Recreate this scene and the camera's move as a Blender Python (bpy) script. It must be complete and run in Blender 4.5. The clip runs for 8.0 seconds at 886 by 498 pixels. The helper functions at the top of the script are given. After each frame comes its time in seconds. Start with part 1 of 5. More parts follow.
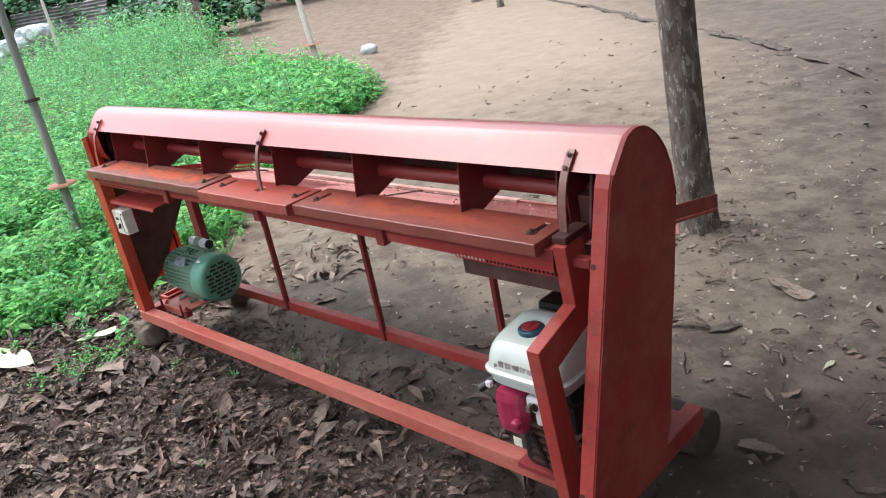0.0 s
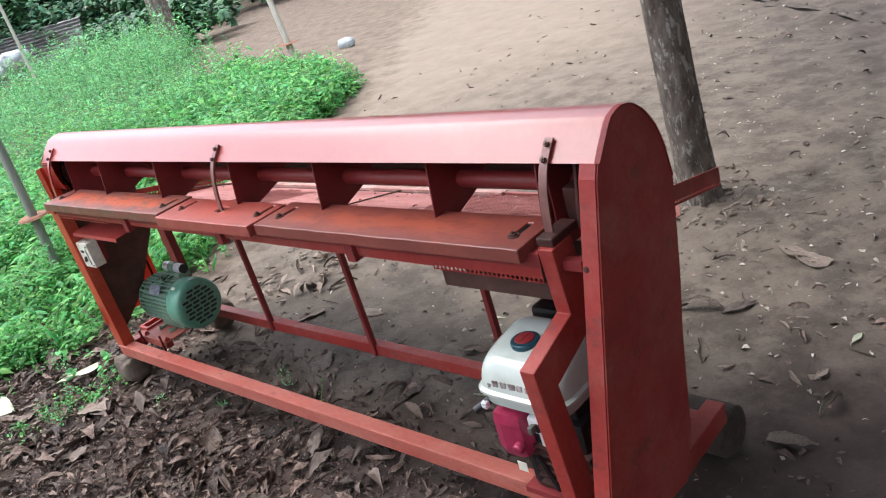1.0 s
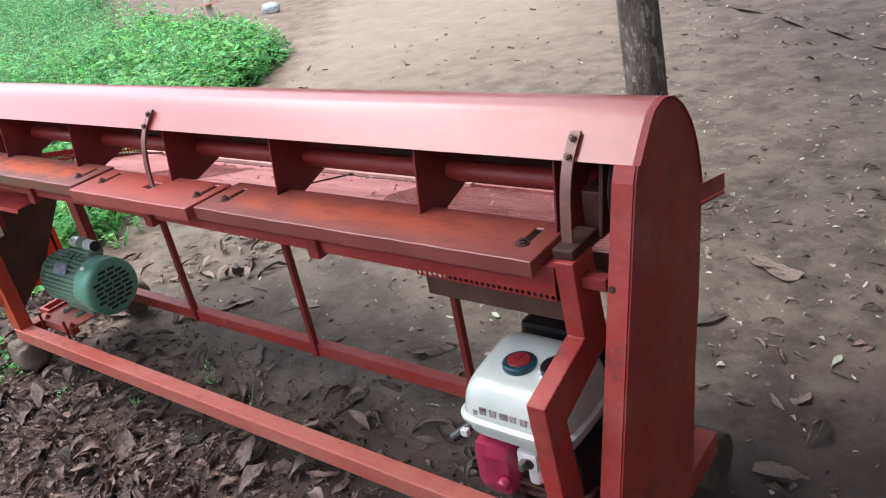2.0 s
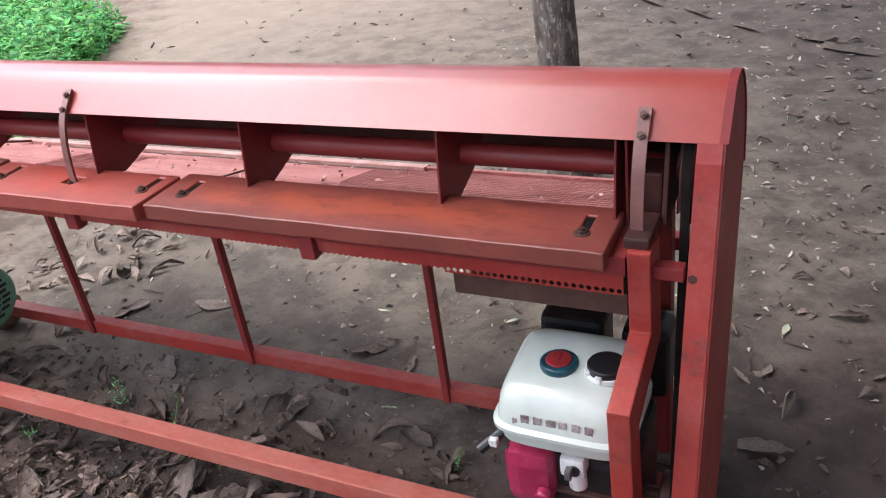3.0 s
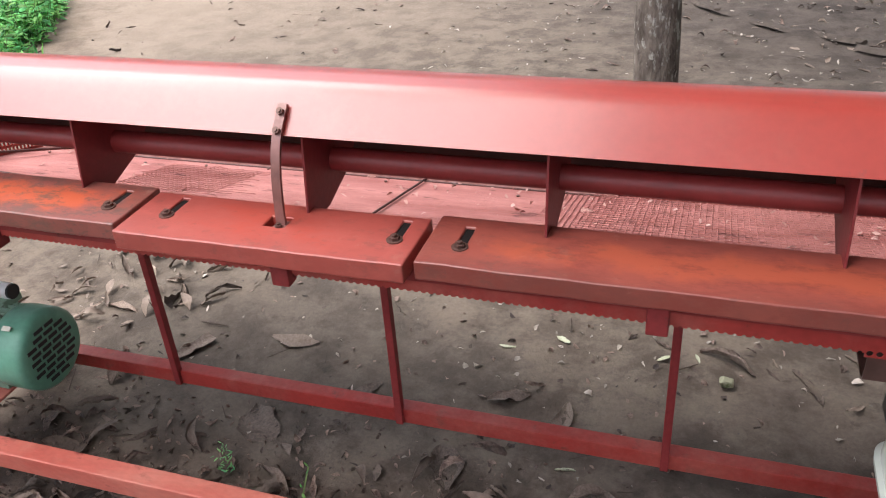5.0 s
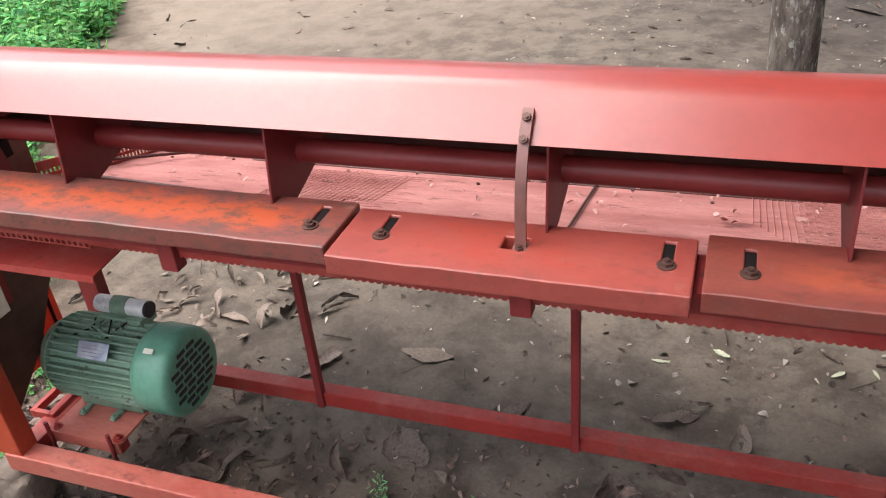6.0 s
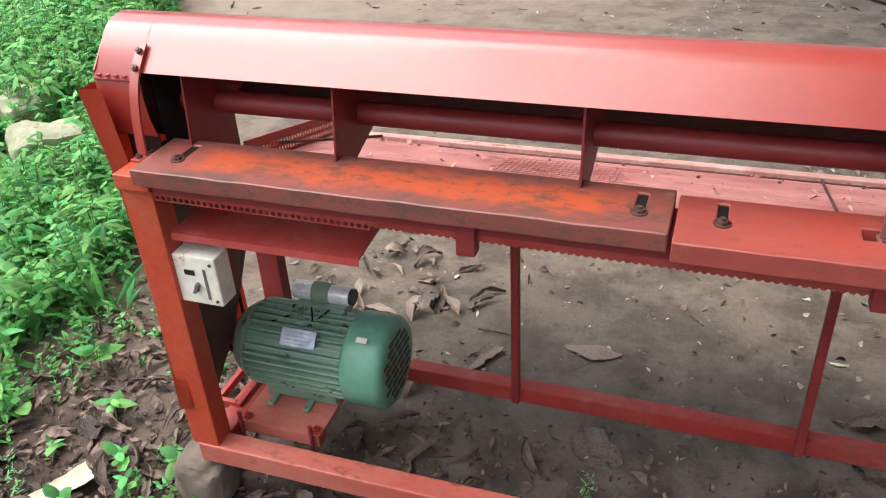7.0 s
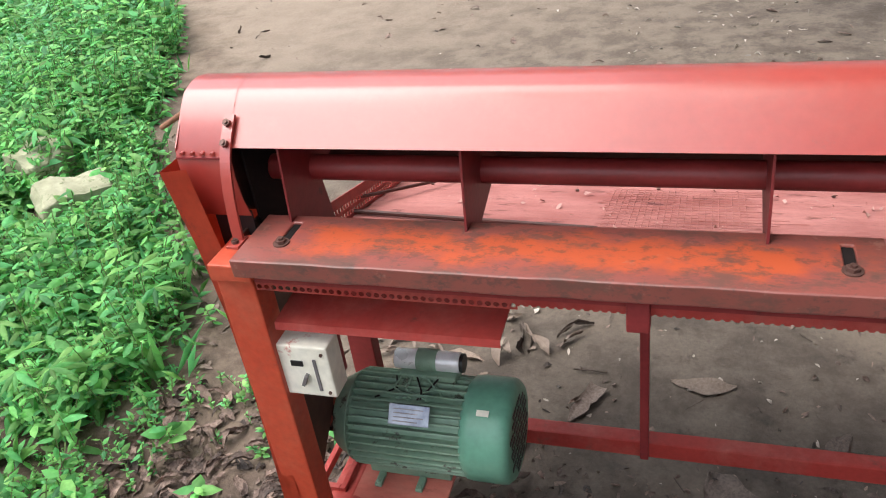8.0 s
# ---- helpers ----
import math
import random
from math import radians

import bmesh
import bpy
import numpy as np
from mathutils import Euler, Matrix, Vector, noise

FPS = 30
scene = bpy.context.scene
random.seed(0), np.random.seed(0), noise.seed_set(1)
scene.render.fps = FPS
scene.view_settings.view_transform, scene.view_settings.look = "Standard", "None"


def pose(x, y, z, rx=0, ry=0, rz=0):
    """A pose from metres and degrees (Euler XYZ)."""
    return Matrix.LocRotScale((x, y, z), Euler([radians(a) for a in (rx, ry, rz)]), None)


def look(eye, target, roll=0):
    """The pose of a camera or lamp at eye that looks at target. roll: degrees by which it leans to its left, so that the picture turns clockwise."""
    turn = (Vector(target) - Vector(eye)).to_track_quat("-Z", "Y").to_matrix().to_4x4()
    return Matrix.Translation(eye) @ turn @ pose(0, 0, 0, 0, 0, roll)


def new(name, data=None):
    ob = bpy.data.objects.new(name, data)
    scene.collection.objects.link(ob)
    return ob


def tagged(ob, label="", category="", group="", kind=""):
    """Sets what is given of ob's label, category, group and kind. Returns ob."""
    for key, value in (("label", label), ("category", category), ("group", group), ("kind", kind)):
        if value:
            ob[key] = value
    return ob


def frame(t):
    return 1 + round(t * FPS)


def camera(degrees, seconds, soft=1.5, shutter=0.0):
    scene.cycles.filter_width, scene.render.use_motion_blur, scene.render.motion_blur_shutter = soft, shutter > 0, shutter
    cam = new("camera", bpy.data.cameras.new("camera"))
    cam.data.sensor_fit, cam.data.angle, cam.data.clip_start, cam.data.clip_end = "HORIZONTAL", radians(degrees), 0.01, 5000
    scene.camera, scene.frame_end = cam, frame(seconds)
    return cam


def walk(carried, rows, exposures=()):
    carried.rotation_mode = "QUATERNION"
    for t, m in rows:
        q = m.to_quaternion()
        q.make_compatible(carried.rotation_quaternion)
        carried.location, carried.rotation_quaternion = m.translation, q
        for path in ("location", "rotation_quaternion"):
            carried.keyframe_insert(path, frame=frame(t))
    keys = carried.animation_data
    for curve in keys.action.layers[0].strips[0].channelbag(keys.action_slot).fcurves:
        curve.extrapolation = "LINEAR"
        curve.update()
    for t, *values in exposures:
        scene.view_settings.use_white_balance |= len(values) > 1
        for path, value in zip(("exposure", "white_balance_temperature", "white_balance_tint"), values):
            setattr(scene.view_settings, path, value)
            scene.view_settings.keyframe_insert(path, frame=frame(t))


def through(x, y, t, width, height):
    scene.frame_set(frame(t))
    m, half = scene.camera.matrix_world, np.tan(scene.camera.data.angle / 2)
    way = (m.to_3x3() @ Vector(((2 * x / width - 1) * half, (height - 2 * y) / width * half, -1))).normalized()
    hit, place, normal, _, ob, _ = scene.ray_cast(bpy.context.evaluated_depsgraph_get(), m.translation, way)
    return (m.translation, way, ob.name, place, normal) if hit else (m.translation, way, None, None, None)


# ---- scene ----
cam = camera(56.5, 8.0, soft=1.1)
PATH = [
    (0, (3.47, -1.328, 1.586), (2.108, -0.067, 0.842), -11.3),
    (0.5, (3.474, -1.272, 1.571), (2.094, -0.022, 0.84), -15.0),
    (1, (3.361, -1.12, 1.54), (1.995, 0.119, 0.767), -17.2),
    (1.5, (3.24, -1.016, 1.525), (1.931, 0.239, 0.681), -15.4),
    (1.7, (3.174, -1.007, 1.507), (1.905, 0.28, 0.652), -13.7),
    (2.8, (2.72, -1.101, 1.522), (1.822, 0.418, 0.581), -8.8),
    (3, (2.651, -1.067, 1.507), (1.825, 0.473, 0.533), -8.2),
    (3.5, (2.476, -0.955, 1.501), (1.876, 0.638, 0.45), -6.3),
    (4, (2.205, -0.935, 1.508), (1.781, 0.704, 0.443), -2.8),
    (4.5, (1.978, -0.998, 1.528), (1.552, 0.674, 0.517), -1.3),
    (5, (1.843, -0.989, 1.516), (1.261, 0.623, 0.485), -4.2),
    (5.2, (1.763, -0.95, 1.502), (1.126, 0.636, 0.463), -6.3),
    (6.3, (1.296, -0.928, 1.494), (0.686, 0.657, 0.438), -4.3),
    (6.5, (1.167, -1.014, 1.504), (0.588, 0.584, 0.45), -2.5),
    (7, (0.961, -1.053, 1.479), (0.364, 0.54, 0.428), -3.4),
    (7.5, (0.777, -0.941, 1.477), (0.106, 0.617, 0.419), -8.3),
    (8, (0.685, -0.912, 1.506), (0.086, 0.676, 0.448), -8.5),
]
walk(cam, [(t, look(*p)) for t, *p in PATH], [(0.0, 1.72, 6400, 10), (1.5, 1.67, 6250, 12), (3.0, 1.74, 6250, 14), (4.5, 1.74, 6550, 14), (6.5, 1.67, 6700, 12), (8.0, 1.56, 6700, 11)])

# ---- light ----
world = bpy.data.worlds.new("overcast_sky")
scene.world = world
world.use_nodes = True
wn = world.node_tree.nodes
sky = wn.new("ShaderNodeTexSky")
sky.sky_type, sky.sun_disc = "NISHITA", False
sky.sun_elevation, sky.sun_rotation = radians(65), radians(-103)
sky.air_density, sky.dust_density, sky.ozone_density = 1.0, 4.0, 1.0
soft_sky = wn.new("ShaderNodeHueSaturation")
soft_sky.inputs["Saturation"].default_value = 0.3
world.node_tree.links.new(sky.outputs[0], soft_sky.inputs["Color"])
cloud = wn.new("ShaderNodeMix")
cloud.data_type = "RGBA"
cloud.inputs["Factor"].default_value = 0.65
cloud.inputs["B"].default_value = (6.15, 6.85, 7.95, 1.0)
world.node_tree.links.new(soft_sky.outputs[0], cloud.inputs["A"])
world.node_tree.links.new(cloud.outputs["Result"], wn["Background"].inputs[0])
wn["Background"].inputs[1].default_value = 0.12
sun = new("sun", bpy.data.lights.new("sun", "SUN"))
sun.data.energy, sun.data.angle, sun.data.color = 1.25, radians(55), (1.0, 0.96, 0.9)
sun.matrix_world = look((-4, -0.9, 9), (0, 0, 0))


# ---- materials ----
def rgba(c):
    return (c[0], c[1], c[2], 1.0)


def surface(name, base, other, scale=6.0, rough=0.6, metal=0.0, bump=0.15, fine=60.0, spots=None, spot_scale=9.0, spot_cut=0.62,
            low=0.35, high=0.65, spread=(1, 1, 1), vary=0.0, coat=0.0, shine=0.5, dust=None, dust_cut=0.5, dent=0.0, tone=0.22):
    """Two colours mixed by a broad noise, a fine grain in tone and relief, and optional worn spots of a third colour."""
    m = bpy.data.materials.new(name)
    m.use_nodes = True
    nt = m.node_tree
    n, l = nt.nodes, nt.links
    b = n["Principled BSDF"]
    co = n.new("ShaderNodeTexCoord")
    mp = n.new("ShaderNodeMapping")
    mp.inputs["Scale"].default_value = spread
    l.new(co.outputs["Object"], mp.inputs["Vector"])
    big = n.new("ShaderNodeTexNoise")
    big.inputs["Scale"].default_value, big.inputs["Detail"].default_value, big.inputs["Roughness"].default_value = scale, 6, 0.62
    l.new(mp.outputs[0], big.inputs["Vector"])
    ramp = n.new("ShaderNodeMapRange")
    ramp.inputs["From Min"].default_value, ramp.inputs["From Max"].default_value = low, high
    l.new(big.outputs["Fac"], ramp.inputs["Value"])
    mix = n.new("ShaderNodeMix")
    mix.data_type = "RGBA"
    mix.inputs["A"].default_value, mix.inputs["B"].default_value = rgba(base), rgba(other)
    l.new(ramp.outputs[0], mix.inputs["Factor"])
    colour = mix.outputs["Result"]
    small = n.new("ShaderNodeTexNoise")
    small.inputs["Scale"].default_value, small.inputs["Detail"].default_value = fine, 4
    l.new(mp.outputs[0], small.inputs["Vector"])
    if spots:
        sp = n.new("ShaderNodeTexNoise")
        sp.inputs["Scale"].default_value, sp.inputs["Detail"].default_value, sp.inputs["Roughness"].default_value = spot_scale, 8, 0.7
        l.new(mp.outputs[0], sp.inputs["Vector"])
        cut = n.new("ShaderNodeMapRange")
        cut.inputs["From Min"].default_value, cut.inputs["From Max"].default_value = spot_cut, spot_cut + 0.06
        l.new(sp.outputs["Fac"], cut.inputs["Value"])
        mx = n.new("ShaderNodeMix")
        mx.data_type = "RGBA"
        l.new(cut.outputs[0], mx.inputs["Factor"])
        l.new(colour, mx.inputs["A"])
        mx.inputs["B"].default_value = rgba(spots)
        colour = mx.outputs["Result"]
    if dust:
        du = n.new("ShaderNodeTexNoise")
        du.inputs["Scale"].default_value, du.inputs["Detail"].default_value, du.inputs["Roughness"].default_value = 4.5, 12, 0.75
        l.new(mp.outputs[0], du.inputs["Vector"])
        dc = n.new("ShaderNodeMapRange")
        dc.inputs["From Min"].default_value, dc.inputs["From Max"].default_value, dc.inputs["To Max"].default_value = dust_cut - 0.08, dust_cut + 0.16, 0.8
        l.new(du.outputs["Fac"], dc.inputs["Value"])
        dm = n.new("ShaderNodeMix")
        dm.data_type = "RGBA"
        l.new(dc.outputs[0], dm.inputs["Factor"])
        l.new(colour, dm.inputs["A"])
        dm.inputs["B"].default_value = rgba(dust)
        colour = dm.outputs["Result"]
    grain = n.new("ShaderNodeMapRange")
    grain.inputs["To Min"].default_value, grain.inputs["To Max"].default_value = 1 - tone, 1 + tone
    l.new(small.outputs["Fac"], grain.inputs["Value"])
    hs = n.new("ShaderNodeHueSaturation")
    l.new(colour, hs.inputs["Color"])
    l.new(grain.outputs[0], hs.inputs["Value"])
    colour = hs.outputs["Color"]
    if vary:
        info = n.new("ShaderNodeObjectInfo")
        geo = n.new("ShaderNodeNewGeometry")
        add = n.new("ShaderNodeMath")
        add.operation = "ADD"
        l.new(info.outputs["Random"], add.inputs[0])
        l.new(geo.outputs["Random Per Island"], add.inputs[1])
        fr = n.new("ShaderNodeMath")
        fr.operation = "FRACT"
        l.new(add.outputs[0], fr.inputs[0])
        vr = n.new("ShaderNodeMapRange")
        vr.inputs["To Min"].default_value, vr.inputs["To Max"].default_value = 1 - vary, 1 + vary
        l.new(fr.outputs[0], vr.inputs["Value"])
        h2 = n.new("ShaderNodeHueSaturation")
        l.new(colour, h2.inputs["Color"])
        l.new(vr.outputs[0], h2.inputs["Value"])
        colour = h2.outputs["Color"]
    l.new(colour, b.inputs["Base Color"])
    rr = n.new("ShaderNodeMapRange")
    rr.inputs["To Min"].default_value, rr.inputs["To Max"].default_value = rough - 0.1, min(1.0, rough + 0.12)
    l.new(big.outputs["Fac"], rr.inputs["Value"])
    l.new(rr.outputs[0], b.inputs["Roughness"])
    b.inputs["Metallic"].default_value = metal
    b.inputs["Coat Weight"].default_value = coat
    b.inputs["Specular IOR Level"].default_value = shine
    if bump:
        bp = n.new("ShaderNodeBump")
        bp.inputs["Strength"].default_value, bp.inputs["Distance"].default_value = bump, 0.01
        l.new(small.outputs["Fac"], bp.inputs["Height"])
        l.new(bp.outputs[0], b.inputs["Normal"])
        if dent:
            wave = n.new("ShaderNodeTexNoise")
            wave.inputs["Scale"].default_value, wave.inputs["Detail"].default_value = 4.0, 2
            l.new(co.outputs["Object"], wave.inputs["Vector"])
            b2 = n.new("ShaderNodeBump")
            b2.inputs["Strength"].default_value, b2.inputs["Distance"].default_value = dent, 0.03
            l.new(wave.outputs["Fac"], b2.inputs["Height"])
            l.new(bp.outputs[0], b2.inputs["Normal"])
            l.new(b2.outputs[0], b.inputs["Normal"])
    return m


RED = surface("red_paint", (0.295, 0.028, 0.024), (0.40, 0.046, 0.036), 3.5, 0.5, bump=0.08, fine=90, spots=(0.20, 0.040, 0.032), spot_scale=11, spot_cut=0.59, shine=0.45, dust=(0.42, 0.115, 0.090), dust_cut=0.535, dent=0.15)
RED_RAIL = surface("dusty_salmon_paint", (0.41, 0.080, 0.058), (0.50, 0.140, 0.105), 6.0, 0.5, bump=0.1, fine=90, spots=(0.24, 0.05, 0.038), spot_scale=13, spot_cut=0.58, spread=(0.5, 1, 1), shine=0.5, dust=(0.50, 0.20, 0.15), dust_cut=0.53, dent=0.12)
RED_HOOD = surface("red_sheet_paint", (0.35, 0.040, 0.030), (0.42, 0.056, 0.040), 2.2, 0.37, bump=0.02, fine=70, spots=(0.31, 0.058, 0.046), spot_scale=14, spot_cut=0.64, coat=0.85, shine=0.6, dust=(0.39, 0.080, 0.060), dust_cut=0.58, dent=0.13, tone=0.12)
RED_HOOD.node_tree.nodes["Principled BSDF"].inputs["Coat Roughness"].default_value = 0.28
RED_HOOD.node_tree.nodes["Principled BSDF"].inputs["Coat IOR"].default_value = 1.55
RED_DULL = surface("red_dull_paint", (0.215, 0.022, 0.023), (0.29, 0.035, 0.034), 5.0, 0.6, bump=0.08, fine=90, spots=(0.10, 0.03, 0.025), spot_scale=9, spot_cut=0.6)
# the machine's red darkened: shade inside the drum put into the paint
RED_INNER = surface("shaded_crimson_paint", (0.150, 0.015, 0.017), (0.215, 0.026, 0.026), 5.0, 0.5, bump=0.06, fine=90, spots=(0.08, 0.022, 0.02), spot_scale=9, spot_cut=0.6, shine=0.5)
RED_SHAFT = surface("crimson_shaft_paint", (0.22, 0.023, 0.023), (0.30, 0.035, 0.033), 5.0, 0.45, bump=0.04, fine=90, spots=(0.22, 0.03, 0.03), spot_scale=9, spot_cut=0.62, shine=0.6)
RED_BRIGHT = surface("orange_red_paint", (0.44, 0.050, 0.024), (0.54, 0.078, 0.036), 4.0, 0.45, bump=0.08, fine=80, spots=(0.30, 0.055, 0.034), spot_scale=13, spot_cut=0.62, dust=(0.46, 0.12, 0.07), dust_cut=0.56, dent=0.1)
TRAY = surface("dusty_red_mesh_paint", (0.32, 0.095, 0.083), (0.49, 0.200, 0.178), 9.0, 0.7, bump=0.4, fine=150, spots=(0.16, 0.045, 0.04), spot_scale=20, spot_cut=0.59, spread=(0.45, 1.4, 1))
TRAY_DUST = surface("pale_dust_on_red", (0.42, 0.21, 0.18), (0.58, 0.36, 0.32), 14.0, 0.8, bump=0.3, fine=120, spots=(0.30, 0.09, 0.08), spot_scale=18, spot_cut=0.58)
# besides dirt, stands for the shade inside the hood and its ends
SHADE_GRIME = surface("grimy_brown_red_and_shade", (0.050, 0.018, 0.015), (0.095, 0.028, 0.022), 12.0, 0.6, 0.1, bump=0.1)
STRAP = surface("brown_red_flat_bar", (0.19, 0.080, 0.068), (0.27, 0.115, 0.098), 14.0, 0.45, 0.2, bump=0.08, shine=0.8)
STEEL = surface("brown_bare_steel", (0.10, 0.055, 0.045), (0.16, 0.085, 0.07), 12.0, 0.5, 0.5, bump=0.1)
# rubber, and the black put where slots and hood end lie in shade
DARK = surface("black_rubber_and_shade", (0.012, 0.009, 0.009), (0.022, 0.016, 0.015), 12.0, 0.8, bump=0.1, shine=0.15)
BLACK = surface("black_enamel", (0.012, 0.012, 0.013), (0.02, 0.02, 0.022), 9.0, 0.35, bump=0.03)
GREEN = surface("green_enamel", (0.120, 0.320, 0.225), (0.150, 0.370, 0.260), 7.0, 0.36, bump=0.05, spots=(0.10, 0.095, 0.065), spot_scale=18, spot_cut=0.66)
GREEN_DARK = surface("green_cast_iron", (0.17, 0.28, 0.20), (0.24, 0.36, 0.26), 9.0, 0.5, bump=0.12, spots=(0.06, 0.055, 0.04), spot_scale=18, spot_cut=0.58)
CHROME = surface("bright_aluminium", (0.95, 0.95, 0.95), (0.86, 0.86, 0.86), 20.0, 0.28, 0.25, bump=0.02)
ALU = surface("cast_aluminium", (0.26, 0.25, 0.24), (0.18, 0.17, 0.16), 14.0, 0.5, 0.7, bump=0.2)
WHITE = surface("white_tank_enamel", (0.55, 0.60, 0.545), (0.61, 0.65, 0.595), 3.0, 0.22, bump=0.0, fine=12, spots=(0.50, 0.46, 0.38), spot_scale=22, spot_cut=0.72, coat=0.6)
CREAM = surface("cream_plastic", (0.78, 0.74, 0.62), (0.83, 0.80, 0.69), 6.0, 0.4, bump=0.03, spots=(0.55, 0.20, 0.15), spot_scale=16, spot_cut=0.615)
PINK = surface("crimson_plastic", (0.32, 0.018, 0.060), (0.44, 0.045, 0.115), 12.0, 0.32, bump=0.06, spots=(0.46, 0.12, 0.17), spot_scale=16, spot_cut=0.62, coat=0.4)
BLUE = surface("blue_ring_plastic", (0.008, 0.035, 0.055), (0.015, 0.15, 0.20), 9.0, 0.35, bump=0.03)
CAPRED = surface("red_cap_plastic", (0.27, 0.022, 0.026), (0.21, 0.022, 0.024), 9.0, 0.4, bump=0.03)
NAMEPLATE = surface("blued_silver_plate", (0.21, 0.24, 0.31), (0.44, 0.47, 0.53), 26.0, 0.3, 0.3, bump=0.02)
PRINT = surface("worn_brown_print", (0.16, 0.11, 0.11), (0.42, 0.37, 0.35), 60.0, 0.6)
GREY = surface("grey_print", (0.12, 0.11, 0.11), (0.18, 0.16, 0.16), 30.0, 0.6)
BARK = surface("tree_bark", (0.075, 0.056, 0.045), (0.22, 0.18, 0.15), 13.0, 0.9, bump=1.0, fine=48, spots=(0.36, 0.34, 0.30), spot_scale=20, spot_cut=0.545, spread=(1.6, 1.6, 0.7))
POLE = surface("weathered_pole", (0.20, 0.21, 0.18), (0.30, 0.30, 0.26), 6.0, 0.8, bump=0.3, spread=(1, 1, 0.3))
STONE = surface("pale_stone", (0.26, 0.26, 0.165), (0.40, 0.39, 0.275), 7.0, 0.9, bump=0.6, fine=30, spots=(0.14, 0.17, 0.075), spot_scale=8, spot_cut=0.54)
LOG = surface("dark_wood_log", (0.055, 0.04, 0.032), (0.10, 0.075, 0.06), 10.0, 0.9, bump=0.6, fine=40)
CLOD = surface("dark_earth", (0.055, 0.042, 0.034), (0.115, 0.090, 0.073), 14.0, 0.95, bump=0.6, fine=60)
ROCK = surface("brown_stone", (0.095, 0.072, 0.058), (0.18, 0.14, 0.11), 8.0, 0.9, bump=0.6, fine=35)
DEAD = surface("dead_leaf", (0.064, 0.040, 0.032), (0.215, 0.150, 0.120), 30.0, 0.7, bump=0.8, fine=140, vary=0.75, spots=(0.07, 0.045, 0.038), spot_scale=34, spot_cut=0.60)
DRY = surface("dry_brown_leaf", (0.110, 0.080, 0.065), (0.210, 0.160, 0.132), 20.0, 0.75, bump=0.5, fine=90, vary=0.4, spots=(0.08, 0.056, 0.046), spot_scale=30, spot_cut=0.6)
DEAD_PALE = surface("pale_dead_leaf", (0.17, 0.125, 0.098), (0.27, 0.21, 0.168), 24.0, 0.75, bump=0.3, fine=120, vary=0.3)
PALE_LEAF = surface("yellow_green_leaf", (0.43, 0.45, 0.30), (0.54, 0.55, 0.41), 12.0, 0.6, bump=0.2, vary=0.2)
CHIP = surface("pale_chips", (0.27, 0.23, 0.19), (0.44, 0.39, 0.34), 30.0, 0.8, bump=0.2, vary=0.5)
RUST = surface("rusty_plate", (0.20, 0.085, 0.05), (0.30, 0.14, 0.08), 12.0, 0.8, bump=0.2)
WHITEWASH = surface("pale_rubble", (0.30, 0.33, 0.34), (0.46, 0.49, 0.50), 3.0, 0.9, bump=0.3)
STAKE = surface("pale_peeled_wood", (0.40, 0.37, 0.31), (0.52, 0.48, 0.41), 6.0, 0.8, bump=0.2, spread=(1, 1, 0.3))
FENCE = surface("grey_corrugated_sheet", (0.13, 0.125, 0.12), (0.25, 0.24, 0.23), 3.0, 0.6, bump=0.2)


